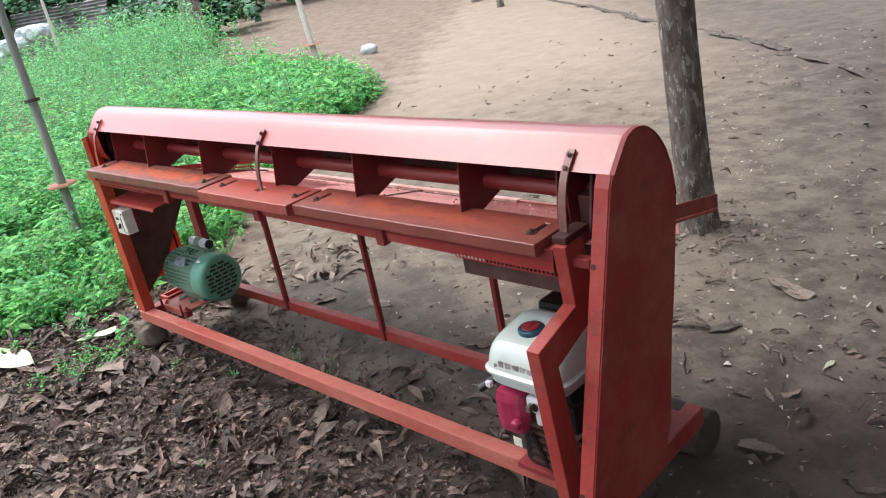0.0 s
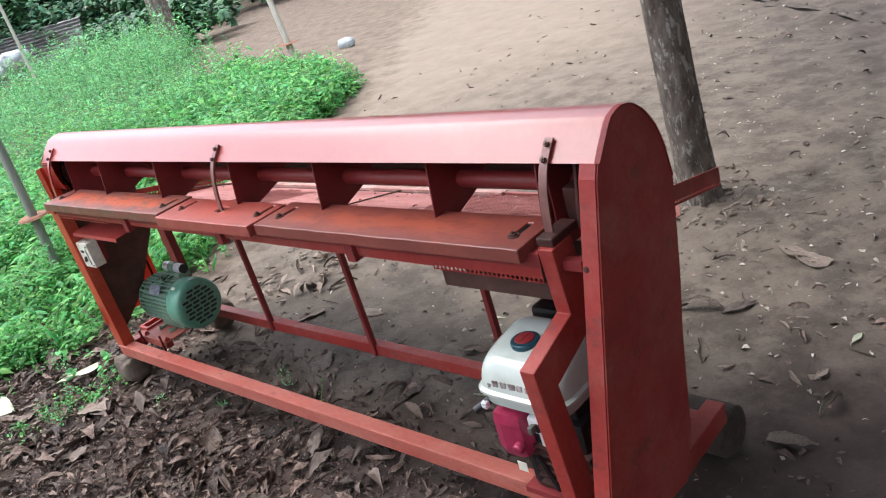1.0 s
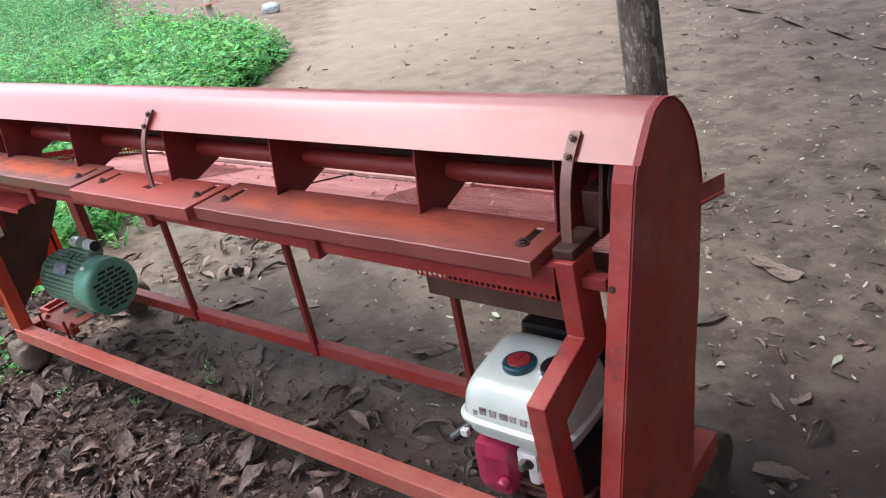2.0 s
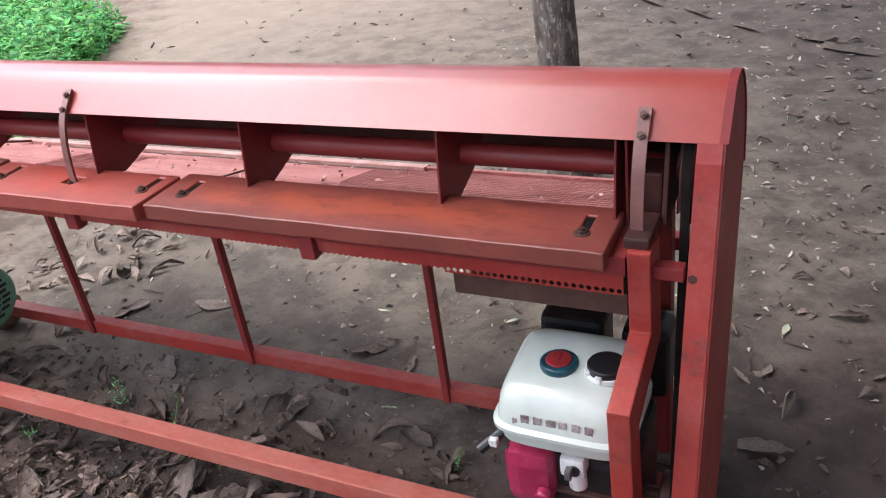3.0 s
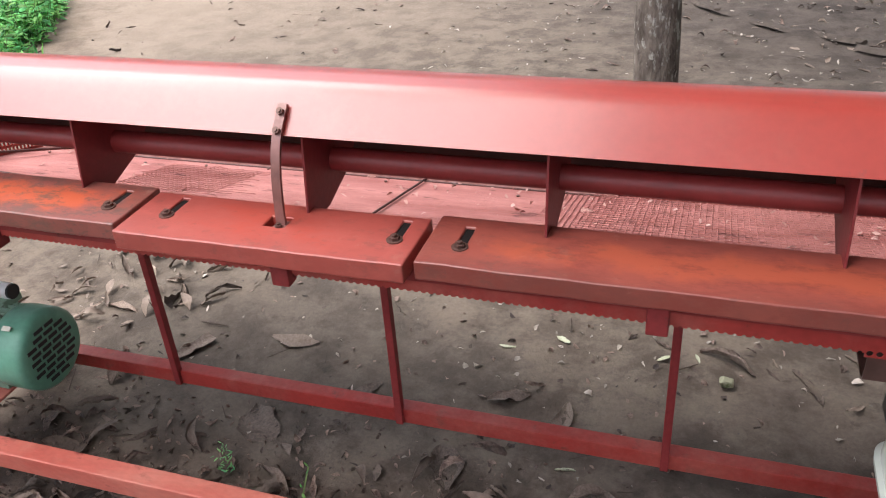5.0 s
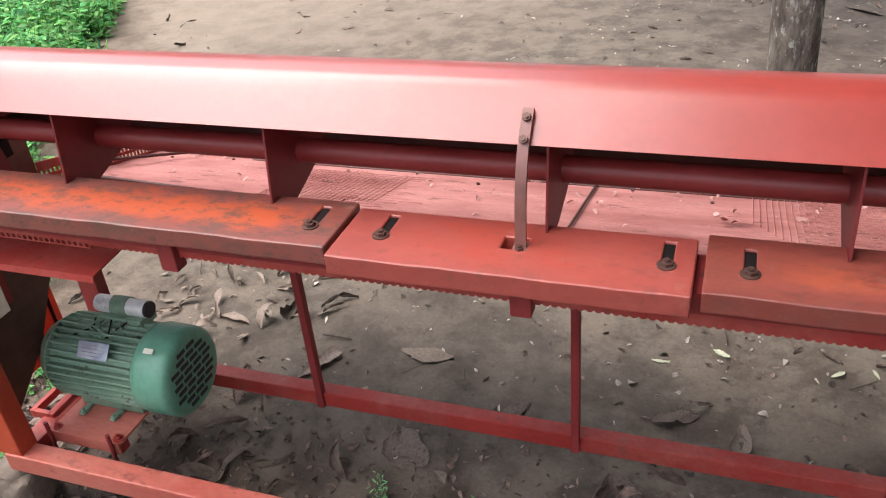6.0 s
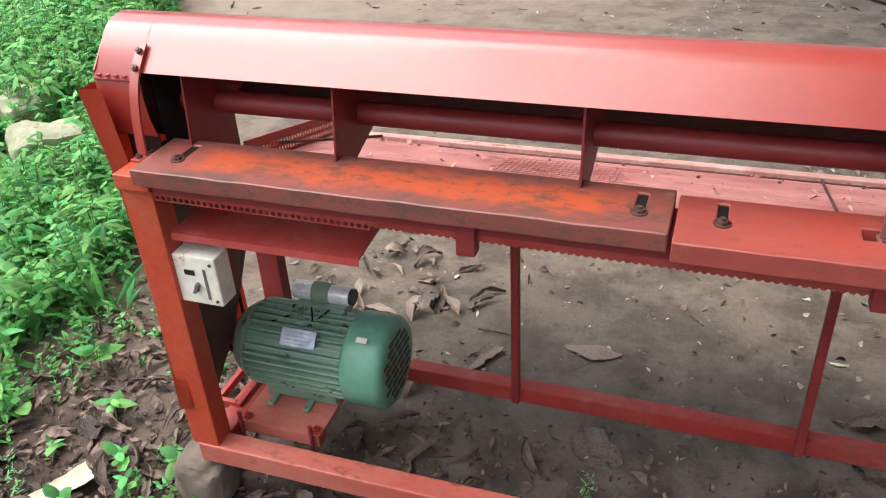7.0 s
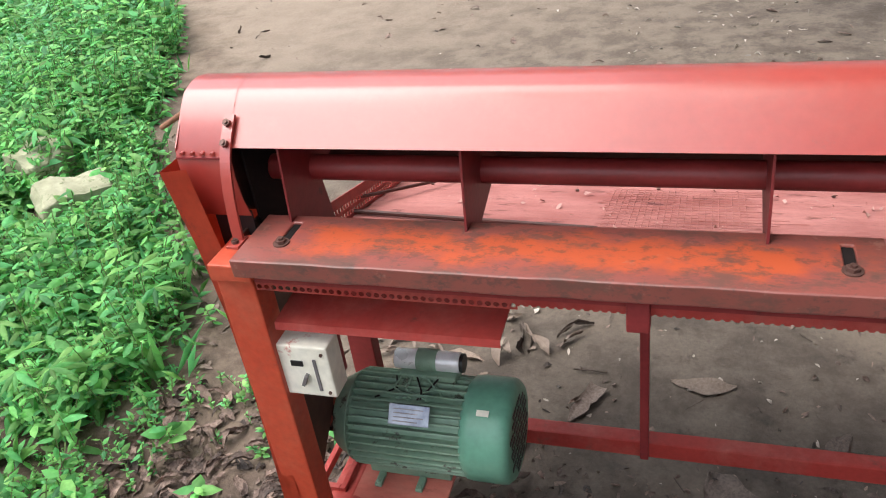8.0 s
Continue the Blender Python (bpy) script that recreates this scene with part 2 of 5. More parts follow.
def board_material(name, dull, bright, grime, scuff, x0, x1, y0, y1, share, edge=0.55, chipped=0.25):
    """Painted board: fresh paint showing in patches along its middle, grime towards its handled edges, dark scuffs."""
    m = surface(name, dull, dull, 6.0, 0.42, bump=0.05, fine=60, shine=0.7, dent=0.12, tone=0.10, coat=0.2)
    m.node_tree.nodes["Principled BSDF"].inputs["Coat Roughness"].default_value = 0.34
    n, l = m.node_tree.nodes, m.node_tree.links
    b = n["Principled BSDF"]
    colour = b.inputs["Base Color"].links[0].from_socket
    co = n.new("ShaderNodeTexCoord")
    xyz = n.new("ShaderNodeSeparateXYZ")
    l.new(co.outputs["Object"], xyz.inputs[0])

    def calc(op, a, c):
        k = n.new("ShaderNodeMath")
        k.operation = op
        for i, v in enumerate((a, c)):
            if isinstance(v, (int, float)):
                k.inputs[i].default_value = v
            else:
                l.new(v, k.inputs[i])
        return k.outputs[0]

    def patches(scale, stretch, rough=0.72):
        t = n.new("ShaderNodeTexNoise")
        t.inputs["Scale"].default_value, t.inputs["Detail"].default_value, t.inputs["Roughness"].default_value = scale, 10, rough
        mp = n.new("ShaderNodeMapping")
        mp.inputs["Scale"].default_value = stretch
        l.new(co.outputs["Object"], mp.inputs["Vector"])
        l.new(mp.outputs[0], t.inputs["Vector"])
        return t.outputs["Fac"]

    def ranged(v, lo, hi, top=1.0):
        r = n.new("ShaderNodeMapRange")
        r.inputs["From Min"].default_value, r.inputs["From Max"].default_value, r.inputs["To Max"].default_value = lo, hi, top
        l.new(v, r.inputs["Value"])
        return r.outputs[0]

    def over(f, under, c):
        mx = n.new("ShaderNodeMix")
        mx.data_type = "RGBA"
        l.new(f, mx.inputs["Factor"])
        l.new(under, mx.inputs["A"])
        mx.inputs["B"].default_value = rgba(c)
        return mx.outputs["Result"]

    dx = calc("MULTIPLY", calc("MINIMUM", calc("SUBTRACT", xyz.outputs["X"], x0), calc("SUBTRACT", x1, xyz.outputs["X"])), 0.35)
    dy = calc("MINIMUM", calc("SUBTRACT", xyz.outputs["Y"], y0), calc("SUBTRACT", y1, xyz.outputs["Y"]))
    inner = calc("MINIMUM", dx, dy)
    wear = patches(8.0, (0.8, 1.3, 1))
    fresh = calc("ADD", calc("MULTIPLY", inner, 5.0), wear)
    colour = over(ranged(fresh, 0.72 - share, 0.86 - share), colour, bright)
    near = calc("ADD", inner, calc("MULTIPLY", calc("SUBTRACT", patches(13.0, (0.6, 1.4, 1)), 0.5), 0.14))
    colour = over(ranged(near, 0.030, -0.004, edge), colour, grime)
    marks = patches(21.0, (0.55, 1.2, 1), 0.8)
    colour = over(ranged(marks, 0.500, 0.600, 0.85), colour, scuff)
    chips = calc("ADD", patches(46.0, (0.7, 1.1, 1), 0.75), calc("MULTIPLY", calc("SUBTRACT", patches(3.0, (1, 1, 1)), 0.5), 0.55))
    colour = over(ranged(chips, 0.580, 0.630, chipped), colour, (0.075, 0.048, 0.040))
    bare = calc("ADD", patches(30.0, (0.9, 1.0, 1), 0.8), calc("MULTIPLY", calc("SUBTRACT", patches(4.0, (1, 1, 1)), 0.5), 0.5))
    colour = over(ranged(bare, 0.620, 0.660, chipped * 0.7), colour, (0.40, 0.22, 0.17))
    l.new(colour, b.inputs["Base Color"])
    return m


def leaf_green(name, a, b, vary, through=0.3, hue=0.035):
    """Leaf: two greens, each leaf with its own tone and hue, light passing through the blade."""
    m = surface(name, a, b, 8.0, 0.5, bump=0.15, fine=80, vary=vary)
    n, l = m.node_tree.nodes, m.node_tree.links
    p = n["Principled BSDF"]
    p.inputs["Specular IOR Level"].default_value = 0.3
    colour = p.inputs["Base Color"].links[0].from_socket
    geo = n.new("ShaderNodeNewGeometry")
    turn = n.new("ShaderNodeMapRange")
    turn.inputs["To Min"].default_value, turn.inputs["To Max"].default_value = 0.5 - hue, 0.5 + hue
    mul = n.new("ShaderNodeMath")
    mul.operation = "MULTIPLY"
    mul.inputs[1].default_value = 7.31
    fr = n.new("ShaderNodeMath")
    fr.operation = "FRACT"
    l.new(geo.outputs["Random Per Island"], mul.inputs[0])
    l.new(mul.outputs[0], fr.inputs[0])
    l.new(fr.outputs[0], turn.inputs["Value"])
    hs = n.new("ShaderNodeHueSaturation")
    l.new(colour, hs.inputs["Color"])
    l.new(turn.outputs[0], hs.inputs["Hue"])
    l.new(hs.outputs[0], p.inputs["Base Color"])
    tr = n.new("ShaderNodeBsdfTranslucent")
    l.new(hs.outputs[0], tr.inputs["Color"])
    mix = n.new("ShaderNodeMixShader")
    mix.inputs[0].default_value = through
    out = [k for k in n if k.type == "OUTPUT_MATERIAL"][0]
    l.new(p.outputs[0], mix.inputs[1])
    l.new(tr.outputs[0], mix.inputs[2])
    l.new(mix.outputs[0], out.inputs["Surface"])
    return m


BOARD_OLD = board_material("scuffed_board_paint", (0.28, 0.072, 0.058), (0.48, 0.084, 0.030), (0.20, 0.064, 0.047), (0.135, 0.062, 0.048), 0.006, 0.912, -0.026, 0.112, 0.12, 0.5, 0.6)
BOARD_MID = board_material("red_board_paint", (0.38, 0.072, 0.054), (0.42, 0.066, 0.044), (0.26, 0.050, 0.042), (0.40, 0.085, 0.066), 0.918, 1.434, -0.055, 0.130, 0.02, 0.4)
BOARD_RIGHT = board_material("browned_board_paint", (0.30, 0.068, 0.048), (0.40, 0.084, 0.044), (0.15, 0.042, 0.034), (0.22, 0.042, 0.030), 1.40, 2.362, -0.030, 0.125, 0.03, 0.6)
WEED = leaf_green("weed_leaf", (0.078, 0.300, 0.072), (0.215, 0.570, 0.175), 0.48, 0.45)
FEATHER = leaf_green("feathery_weed_leaf", (0.095, 0.330, 0.105), (0.240, 0.590, 0.240), 0.5, 0.45)
BUSH = leaf_green("bush_leaf", (0.024, 0.085, 0.035), (0.060, 0.160, 0.070), 0.5, 0.0)
STEM = surface("weed_stem", (0.10, 0.16, 0.05), (0.14, 0.2, 0.07), 12.0, 0.7, bump=0.1)


def soil_material():
    """Packed earth: brown-grey crust, a sandy worn stretch in the yard and dark humus where the leaves lie."""
    m = bpy.data.materials.new("yard_soil")
    m.use_nodes = True
    n, l = m.node_tree.nodes, m.node_tree.links
    b = n["Principled BSDF"]
    co = n.new("ShaderNodeTexCoord")

    def noise_node(s, d, r):
        t = n.new("ShaderNodeTexNoise")
        t.inputs["Scale"].default_value, t.inputs["Detail"].default_value, t.inputs["Roughness"].default_value = s, d, r
        l.new(co.outputs["Object"], t.inputs["Vector"])
        return t.outputs["Fac"]

    def ranged(v, a, c, lo=0.0, hi=1.0):
        r = n.new("ShaderNodeMapRange")
        r.interpolation_type = "SMOOTHSTEP"
        r.inputs["From Min"].default_value, r.inputs["From Max"].default_value = a, c
        r.inputs["To Min"].default_value, r.inputs["To Max"].default_value = lo, hi
        l.new(v, r.inputs["Value"])
        return r.outputs[0]

    def calc(op, a, c):
        k = n.new("ShaderNodeMath")
        k.operation = op
        for i, v in enumerate((a, c)):
            if isinstance(v, float):
                k.inputs[i].default_value = v
            else:
                l.new(v, k.inputs[i])
        return k.outputs[0]

    def blend(f, a, c):
        x = n.new("ShaderNodeMix")
        x.data_type = "RGBA"
        l.new(f, x.inputs["Factor"])
        for key, v in (("A", a), ("B", c)):
            if isinstance(v, tuple):
                x.inputs[key].default_value = rgba(v)
            else:
                l.new(v, x.inputs[key])
        return x.outputs["Result"]

    broad, mid, fine = noise_node(0.7, 5, 0.6), noise_node(5.0, 9, 0.7), noise_node(85.0, 6, 0.75)
    xyz = n.new("ShaderNodeSeparateXYZ")
    l.new(co.outputs["Object"], xyz.inputs[0])
    crust = blend(ranged(mid, 0.40, 0.62), SOIL_A, SOIL_B)
    # dusty trodden spots and damp stains
    stains = noise_node(3.2, 8, 0.66)
    crust = blend(ranged(stains, 0.46, 0.64, 0.0, 0.75), crust, (0.180, 0.141, 0.109))
    crust = blend(ranged(noise_node(11.0, 8, 0.75), 0.55, 0.72, 0.0, 0.7), crust, (0.030, 0.023, 0.020))
    # the trodden sandy stretch towards the far left of the yard
    sandy = calc("ADD", calc("SUBTRACT", xyz.outputs["Y"], calc("MULTIPLY", xyz.outputs["X"], 1.25)), calc("MULTIPLY", broad, 3.0))
    crust = blend(ranged(sandy, 3.4, 9.2), crust, blend(ranged(calc("ADD", calc("MULTIPLY", mid, 0.5), calc("MULTIPLY", stains, 0.5)), 0.22, 0.78), SAND_A, SAND_B))
    # brown, littered band along the weeds
    band = calc("ADD", calc("ADD", xyz.outputs["X"], calc("MULTIPLY", xyz.outputs["Y"], 0.72)), calc("MULTIPLY", calc("SUBTRACT", stains, 0.5), 2.4))
    crust = blend(ranged(band, 0.55, -0.15, 0.0, 0.7), crust, blend(ranged(mid, 0.38, 0.62), (0.085, 0.056, 0.040), (0.185, 0.132, 0.095)))
    # darker garden soil by the tree and beyond, tree shade painted into it
    garden_shade = calc("ADD", calc("ADD", calc("MULTIPLY", xyz.outputs["X"], 0.8), calc("MULTIPLY", xyz.outputs["Y"], 0.75)), calc("MULTIPLY", broad, 1.2))
    crust = blend(ranged(garden_shade, 3.6, 5.9, 0.0, 0.82), crust, blend(ranged(mid, 0.35, 0.65), (0.042, 0.031, 0.026), (0.096, 0.074, 0.062)))
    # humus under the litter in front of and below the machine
    # reaches under the machine and to the right, painting shade there too
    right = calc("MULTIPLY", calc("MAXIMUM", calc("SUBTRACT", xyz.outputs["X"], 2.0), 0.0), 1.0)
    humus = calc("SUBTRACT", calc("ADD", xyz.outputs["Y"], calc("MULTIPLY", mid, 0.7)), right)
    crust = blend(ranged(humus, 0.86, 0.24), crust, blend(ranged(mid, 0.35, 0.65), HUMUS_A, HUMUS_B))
    # damp dark earth beside the engine end, with shade painted into its colour
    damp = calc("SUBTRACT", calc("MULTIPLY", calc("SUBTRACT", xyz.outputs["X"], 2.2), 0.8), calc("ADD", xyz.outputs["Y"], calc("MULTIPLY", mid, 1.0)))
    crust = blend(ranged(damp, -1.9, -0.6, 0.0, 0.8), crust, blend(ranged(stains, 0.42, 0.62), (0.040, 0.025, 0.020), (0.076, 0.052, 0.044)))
    # darker oval of soil behind the rear rail
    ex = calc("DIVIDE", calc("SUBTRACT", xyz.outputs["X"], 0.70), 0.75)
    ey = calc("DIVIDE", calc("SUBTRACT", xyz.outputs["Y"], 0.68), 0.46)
    dark_oval = calc("ADD", calc("ADD", calc("MULTIPLY", ex, ex), calc("MULTIPLY", ey, ey)), calc("MULTIPLY", calc("SUBTRACT", stains, 0.5), 2.2))
    crust = blend(ranged(dark_oval, 1.35, 0.35, 0.0, 0.32), crust, (0.040, 0.034, 0.031))
    # gritty crumbs of paler and darker earth
    crust = blend(ranged(noise_node(38.0, 7, 0.8), 0.62, 0.72, 0.0, 0.35), crust, (0.215, 0.180, 0.150))
    crust = blend(ranged(noise_node(26.0, 7, 0.8), 0.60, 0.74, 0.0, 0.4), crust, (0.026, 0.020, 0.017))
    hs = n.new("ShaderNodeHueSaturation")
    l.new(crust, hs.inputs["Color"])
    l.new(ranged(fine, 0.25, 0.75, 0.84, 1.16), hs.inputs["Value"])
    l.new(hs.outputs[0], b.inputs["Base Color"])
    b.inputs["Roughness"].default_value = 0.92
    bp = n.new("ShaderNodeBump")
    bp.inputs["Strength"].default_value, bp.inputs["Distance"].default_value = 0.42, 0.02
    l.new(calc("ADD", fine, calc("MULTIPLY", mid, ranged(sandy, 1.5, 6.0, 0.8, 0.12))), bp.inputs["Height"])
    l.new(bp.outputs[0], b.inputs["Normal"])
    return m


SOIL_A, SOIL_B = (0.092, 0.070, 0.053), (0.186, 0.148, 0.115)
SAND_A, SAND_B = (0.200, 0.150, 0.112), (0.290, 0.228, 0.174)
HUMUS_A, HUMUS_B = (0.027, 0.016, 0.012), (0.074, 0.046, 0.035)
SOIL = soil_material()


# ---- mesh helpers ----
def thing(name, at, label, category, group="", kind=""):
    e = new(name)
    e.location = at
    e.empty_display_size = 0.05
    return tagged(e, label, category, group, kind)


def part(name, bm, material, parent=None, label="", smooth=False):
    """Links a bmesh, in the place's own coordinates, as one mesh under a thing or a part."""
    me = bpy.data.meshes.new(name)
    bmesh.ops.recalc_face_normals(bm, faces=bm.faces[:])
    bm.to_mesh(me)
    bm.free()
    me.materials.append(material)
    if smooth:
        for p in me.polygons:
            p.use_smooth = True
        me.set_sharp_from_angle(angle=radians(38))
    ob = new(name, me)
    if parent is not None:
        ob.parent = parent
        if parent.parent is None and parent.type == "EMPTY":
            ob.matrix_parent_inverse = Matrix.Translation(-parent.location)
    if label:
        tagged(ob, label)
    return ob


def box(x0, x1, y0, y1, z0, z1, bevel=0.002, bm=None, turn=None):
    """A box with softened edges; turn: a matrix about its centre."""
    b = bmesh.new()
    c = Vector(((x0 + x1) / 2, (y0 + y1) / 2, (z0 + z1) / 2))
    bmesh.ops.create_cube(b, size=1.0, matrix=Matrix.Diagonal((x1 - x0, y1 - y0, z1 - z0, 1)))
    if bevel:
        bmesh.ops.bevel(b, geom=b.edges[:], offset=bevel, segments=2, affect="EDGES", profile=0.6)
    bmesh.ops.transform(b, matrix=Matrix.Translation(c) @ (turn or Matrix()), verts=b.verts[:])
    return merge(bm, b)


def merge(bm, b):
    if bm is None:
        return b
    me = bpy.data.meshes.new("joined")
    b.to_mesh(me)
    b.free()
    bm.from_mesh(me)
    bpy.data.meshes.remove(me)
    return bm


def rod(p, q, r, seg=16, r2=None, bm=None, bevel=0.0):
    """A round bar from p to q."""
    p, q = Vector(p), Vector(q)
    b = bmesh.new()
    bmesh.ops.create_cone(b, cap_ends=True, segments=seg, radius1=r, radius2=r if r2 is None else r2, depth=(q - p).length)
    if bevel:
        ring = [e for e in b.edges if abs(e.verts[0].co.z - e.verts[1].co.z) < 1e-6]
        bmesh.ops.bevel(b, geom=ring, offset=bevel, segments=3, affect="EDGES", profile=0.6)
    m = Matrix.Translation((p + q) / 2) @ (q - p).to_track_quat("Z", "Y").to_matrix().to_4x4()
    bmesh.ops.transform(b, matrix=m, verts=b.verts[:])
    return merge(bm, b)


def plate(pts, axis, a, c, bevel=0.0, bm=None):
    """A flat plate: outline pts in the other two axes, from a to c along axis ('x', 'y' or 'z')."""
    b = bmesh.new()

    def at(u, v, w):
        return {"x": (w, u, v), "y": (u, w, v), "z": (u, v, w)}[axis]

    f = b.faces.new([b.verts.new(at(u, v, a)) for u, v in pts])
    r = bmesh.ops.extrude_face_region(b, geom=[f])
    d = Vector(at(0, 0, c - a))
    bmesh.ops.translate(b, vec=d, verts=[g for g in r["geom"] if isinstance(g, bmesh.types.BMVert)])
    if bevel:
        bmesh.ops.bevel(b, geom=b.edges[:], offset=bevel, segments=2, affect="EDGES", profile=0.6)
    return merge(bm, b)


def sheet(profile, x0, x1, thick, steps=1, bm=None):
    """A bent sheet: profile of (y, z) run along x, with thickness towards its left-hand side."""
    b = bmesh.new()
    n = len(profile)
    off = []
    for i, (y, z) in enumerate(profile):
        a, c = profile[max(0, i - 1)], profile[min(n - 1, i + 1)]
        d = Vector((c[0] - a[0], c[1] - a[1])).normalized()
        off.append((y - d.y * thick, z + d.x * thick))
    loop = list(profile) + off[::-1]
    rows = [[b.verts.new((x0 + (x1 - x0) * k / steps, y, z)) for y, z in loop] for k in range(steps + 1)]
    m = len(loop)
    for k in range(steps):
        for i in range(m):
            j = (i + 1) % m
            b.faces.new((rows[k][i], rows[k][j], rows[k + 1][j], rows[k + 1][i]))
    for row in (rows[0], rows[-1]):
        for i in range(n - 1):
            b.faces.new((row[i], row[i + 1], row[m - 2 - i], row[m - 1 - i]))
    return merge(bm, b)


def bar(path, width, thick, bm=None):
    """A flat bar bent along path, a list of (y, z), width in x about x = 0."""
    b = sheet(path, -width / 2, width / 2, thick)
    return merge(bm, b)


def moved(bm, m):
    bmesh.ops.transform(bm, matrix=m, verts=bm.verts[:])
    return bm


def hexbolt(p, d, r, h, washer=True):
    """A hex head with its washer, standing on p along d."""
    p, d = Vector(p), Vector(d).normalized()
    b = rod(p, p + d * h, r, 6)
    if washer:
        rod(p, p + d * (h * 0.3), r * 1.5, 16, bm=b)
    rod(p + d * h, p + d * (h * 1.5), r * 0.5, 10, bm=b)
    return b


# ---- ground ----
RIDGE = [(-6.0, 10.5), (-3.57, 8.83), (-0.77, 6.72), (0.6, 5.63), (1.59, 4.73), (2.6, 3.9), (4.5, 2.6), (8.0, 0.5)]


def ridge_distance(x, y):
    best = 9.0
    for (ax, ay), (bx, by) in zip(RIDGE, RIDGE[1:]):
        dx, dy = bx - ax, by - ay
        k = min(1.0, max(0.0, ((x - ax) * dx + (y - ay) * dy) / (dx * dx + dy * dy)))
        best = min(best, math.hypot(x - ax - k * dx, y - ay - k * dy))
    return best


def ground_height(x, y):
    far = max(0.0, math.hypot(x - 1.2, y - 0.5) - 3.0)
    near = 1.0 / (1.0 + far * far * 0.5)
    yard = 1.0 / (1.0 + max(0.0, y - 0.9) * 1.6)
    z = 0.012 * noise.noise((x * 1.3, y * 1.3, 0.3)) / (1.0 + far * far * 0.25) + 0.009 * noise.noise((x * 6, y * 6, 2.0)) * near * yard
    z += 0.005 * noise.noise((x * 19, y * 19, 5.0)) * near * yard
    d = ridge_distance(x, y)
    if d < 0.6:
        z += 0.035 * math.exp(-(d / 0.08) ** 2) * (0.5 + noise.noise((x * 3, y * 3, 9))) - 0.025 * math.exp(-((d - 0.16) / 0.10) ** 2)
    return z - 0.006


def ground_axis(lo, hi, fine, limit):
    inner = list(np.arange(lo, hi + 1e-6, fine))
    out, s, v = [], fine, hi
    while v < limit:
        s *= 1.16
        v += s
        out.append(v)
    down, s, v = [], fine, lo
    while v > -limit:
        s *= 1.16
        v -= s
        down.append(v)
    return down[::-1] + inner + out


def build_ground():
    xs, ys = ground_axis(-1.4, 3.4, 0.03, 900), ground_axis(-1.2, 2.6, 0.03, 900)
    nx = len(xs)
    verts = [(x, y, ground_height(x, y)) for y in ys for x in xs]
    faces = [(j * nx + i, j * nx + i + 1, (j + 1) * nx + i + 1, (j + 1) * nx + i) for j in range(len(ys) - 1) for i in range(nx - 1)]
    me = bpy.data.meshes.new("ground")
    me.from_pydata(verts, [], faces)
    me.polygons.foreach_set("use_smooth", [True] * len(faces))
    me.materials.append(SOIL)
    return tagged(new("ground", me), "brown trodden earth yard with scattered dry leaves", "ground", kind="structure")


build_ground()

# ---- the red machine ----
machine = thing("threshing_machine", (1.2, 0.2, 0.0), "long red-painted steel threshing machine with rounded hood on open frame", "machine")


def chaikin(pts, times=2):
    """Rounds the corners of a run of points."""
    for _ in range(times):
        out = [pts[0]]
        for (a, c), (d, e) in zip(pts, pts[1:]):
            out += [(a * 0.75 + d * 0.25, c * 0.75 + e * 0.25), (a * 0.25 + d * 0.75, c * 0.25 + e * 0.75)]
        pts = out + [pts[-1]]
    return pts


def hood_profile():
    """Front lip over the top to the rear edge: a broad front flat, then a soft roll over the drum."""
    bends = [(0.080, 1.011), (0.142, 1.077), (0.182, 1.087), (0.224, 1.078), (0.264, 1.049), (0.297, 1.006), (0.318, 0.955), (0.330, 0.876)]
    pts = [bends[0]]
    for p, q, r in zip(bends, bends[1:], bends[2:]):
        for k in (0.42, 0.24, 0.08):
            pts.append((q[0] + (p[0] - q[0]) * k, q[1] + (p[1] - q[1]) * k - (0.0016 if k == 0.08 else 0.0005)))
        for k in (0.08, 0.24, 0.42):
            pts.append((q[0] + (r[0] - q[0]) * k, q[1] + (r[1] - q[1]) * k - (0.0016 if k == 0.08 else 0.0005)))
    return pts + [bends[-1]]


HOOD = hood_profile()
part("hood", sheet(HOOD[::-1], -0.012, 2.512, 0.002, 24), RED_HOOD, machine, smooth=True)
# dark sheet added under the hood to paint in its shade
shade_profile = [(y + (0.2 - y) * 0.03, z - 0.005) for y, z in HOOD[1:]]
part("hood_shade", sheet(shade_profile[::-1], -0.010, 2.508, 0.001), SHADE_GRIME, machine, "dark brown sheet standing for shade inside the hood", smooth=True)
# the hood's closed-down stretch over the belt at the motor end
skirt = [(0.088, 0.886), (0.078, 0.92), (0.074, 0.96), (0.076, 1.0)] + HOOD[1:]
part("hood_skirt", sheet(skirt[::-1], -0.106, -0.010, 0.002, 2), RED_HOOD, machine, smooth=True)
for i in range(5):
    x = -0.093 + 0.018 * i
    part("rivet", rod((x, 0.079, 1.003), (x, 0.0715, 1.003), 0.0030, 8), RED_HOOD, machine)
part("seam_strip", box(-0.105, -0.012, 0.0720, 0.0750, 0.994, 0.998, 0.0008), RED_DULL, machine)
# black plate added to stand for the dark gap behind the guard
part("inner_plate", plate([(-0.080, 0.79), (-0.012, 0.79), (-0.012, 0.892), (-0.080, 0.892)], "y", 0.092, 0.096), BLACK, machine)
cap_l = [(y, z - 0.001) for y, z in HOOD[::-1]] + [(0.077, 0.96), (0.089, 0.89), (0.326, 0.868)]
part("hood_end", plate(cap_l, "x", -0.1075, -0.105), RED_HOOD, machine)


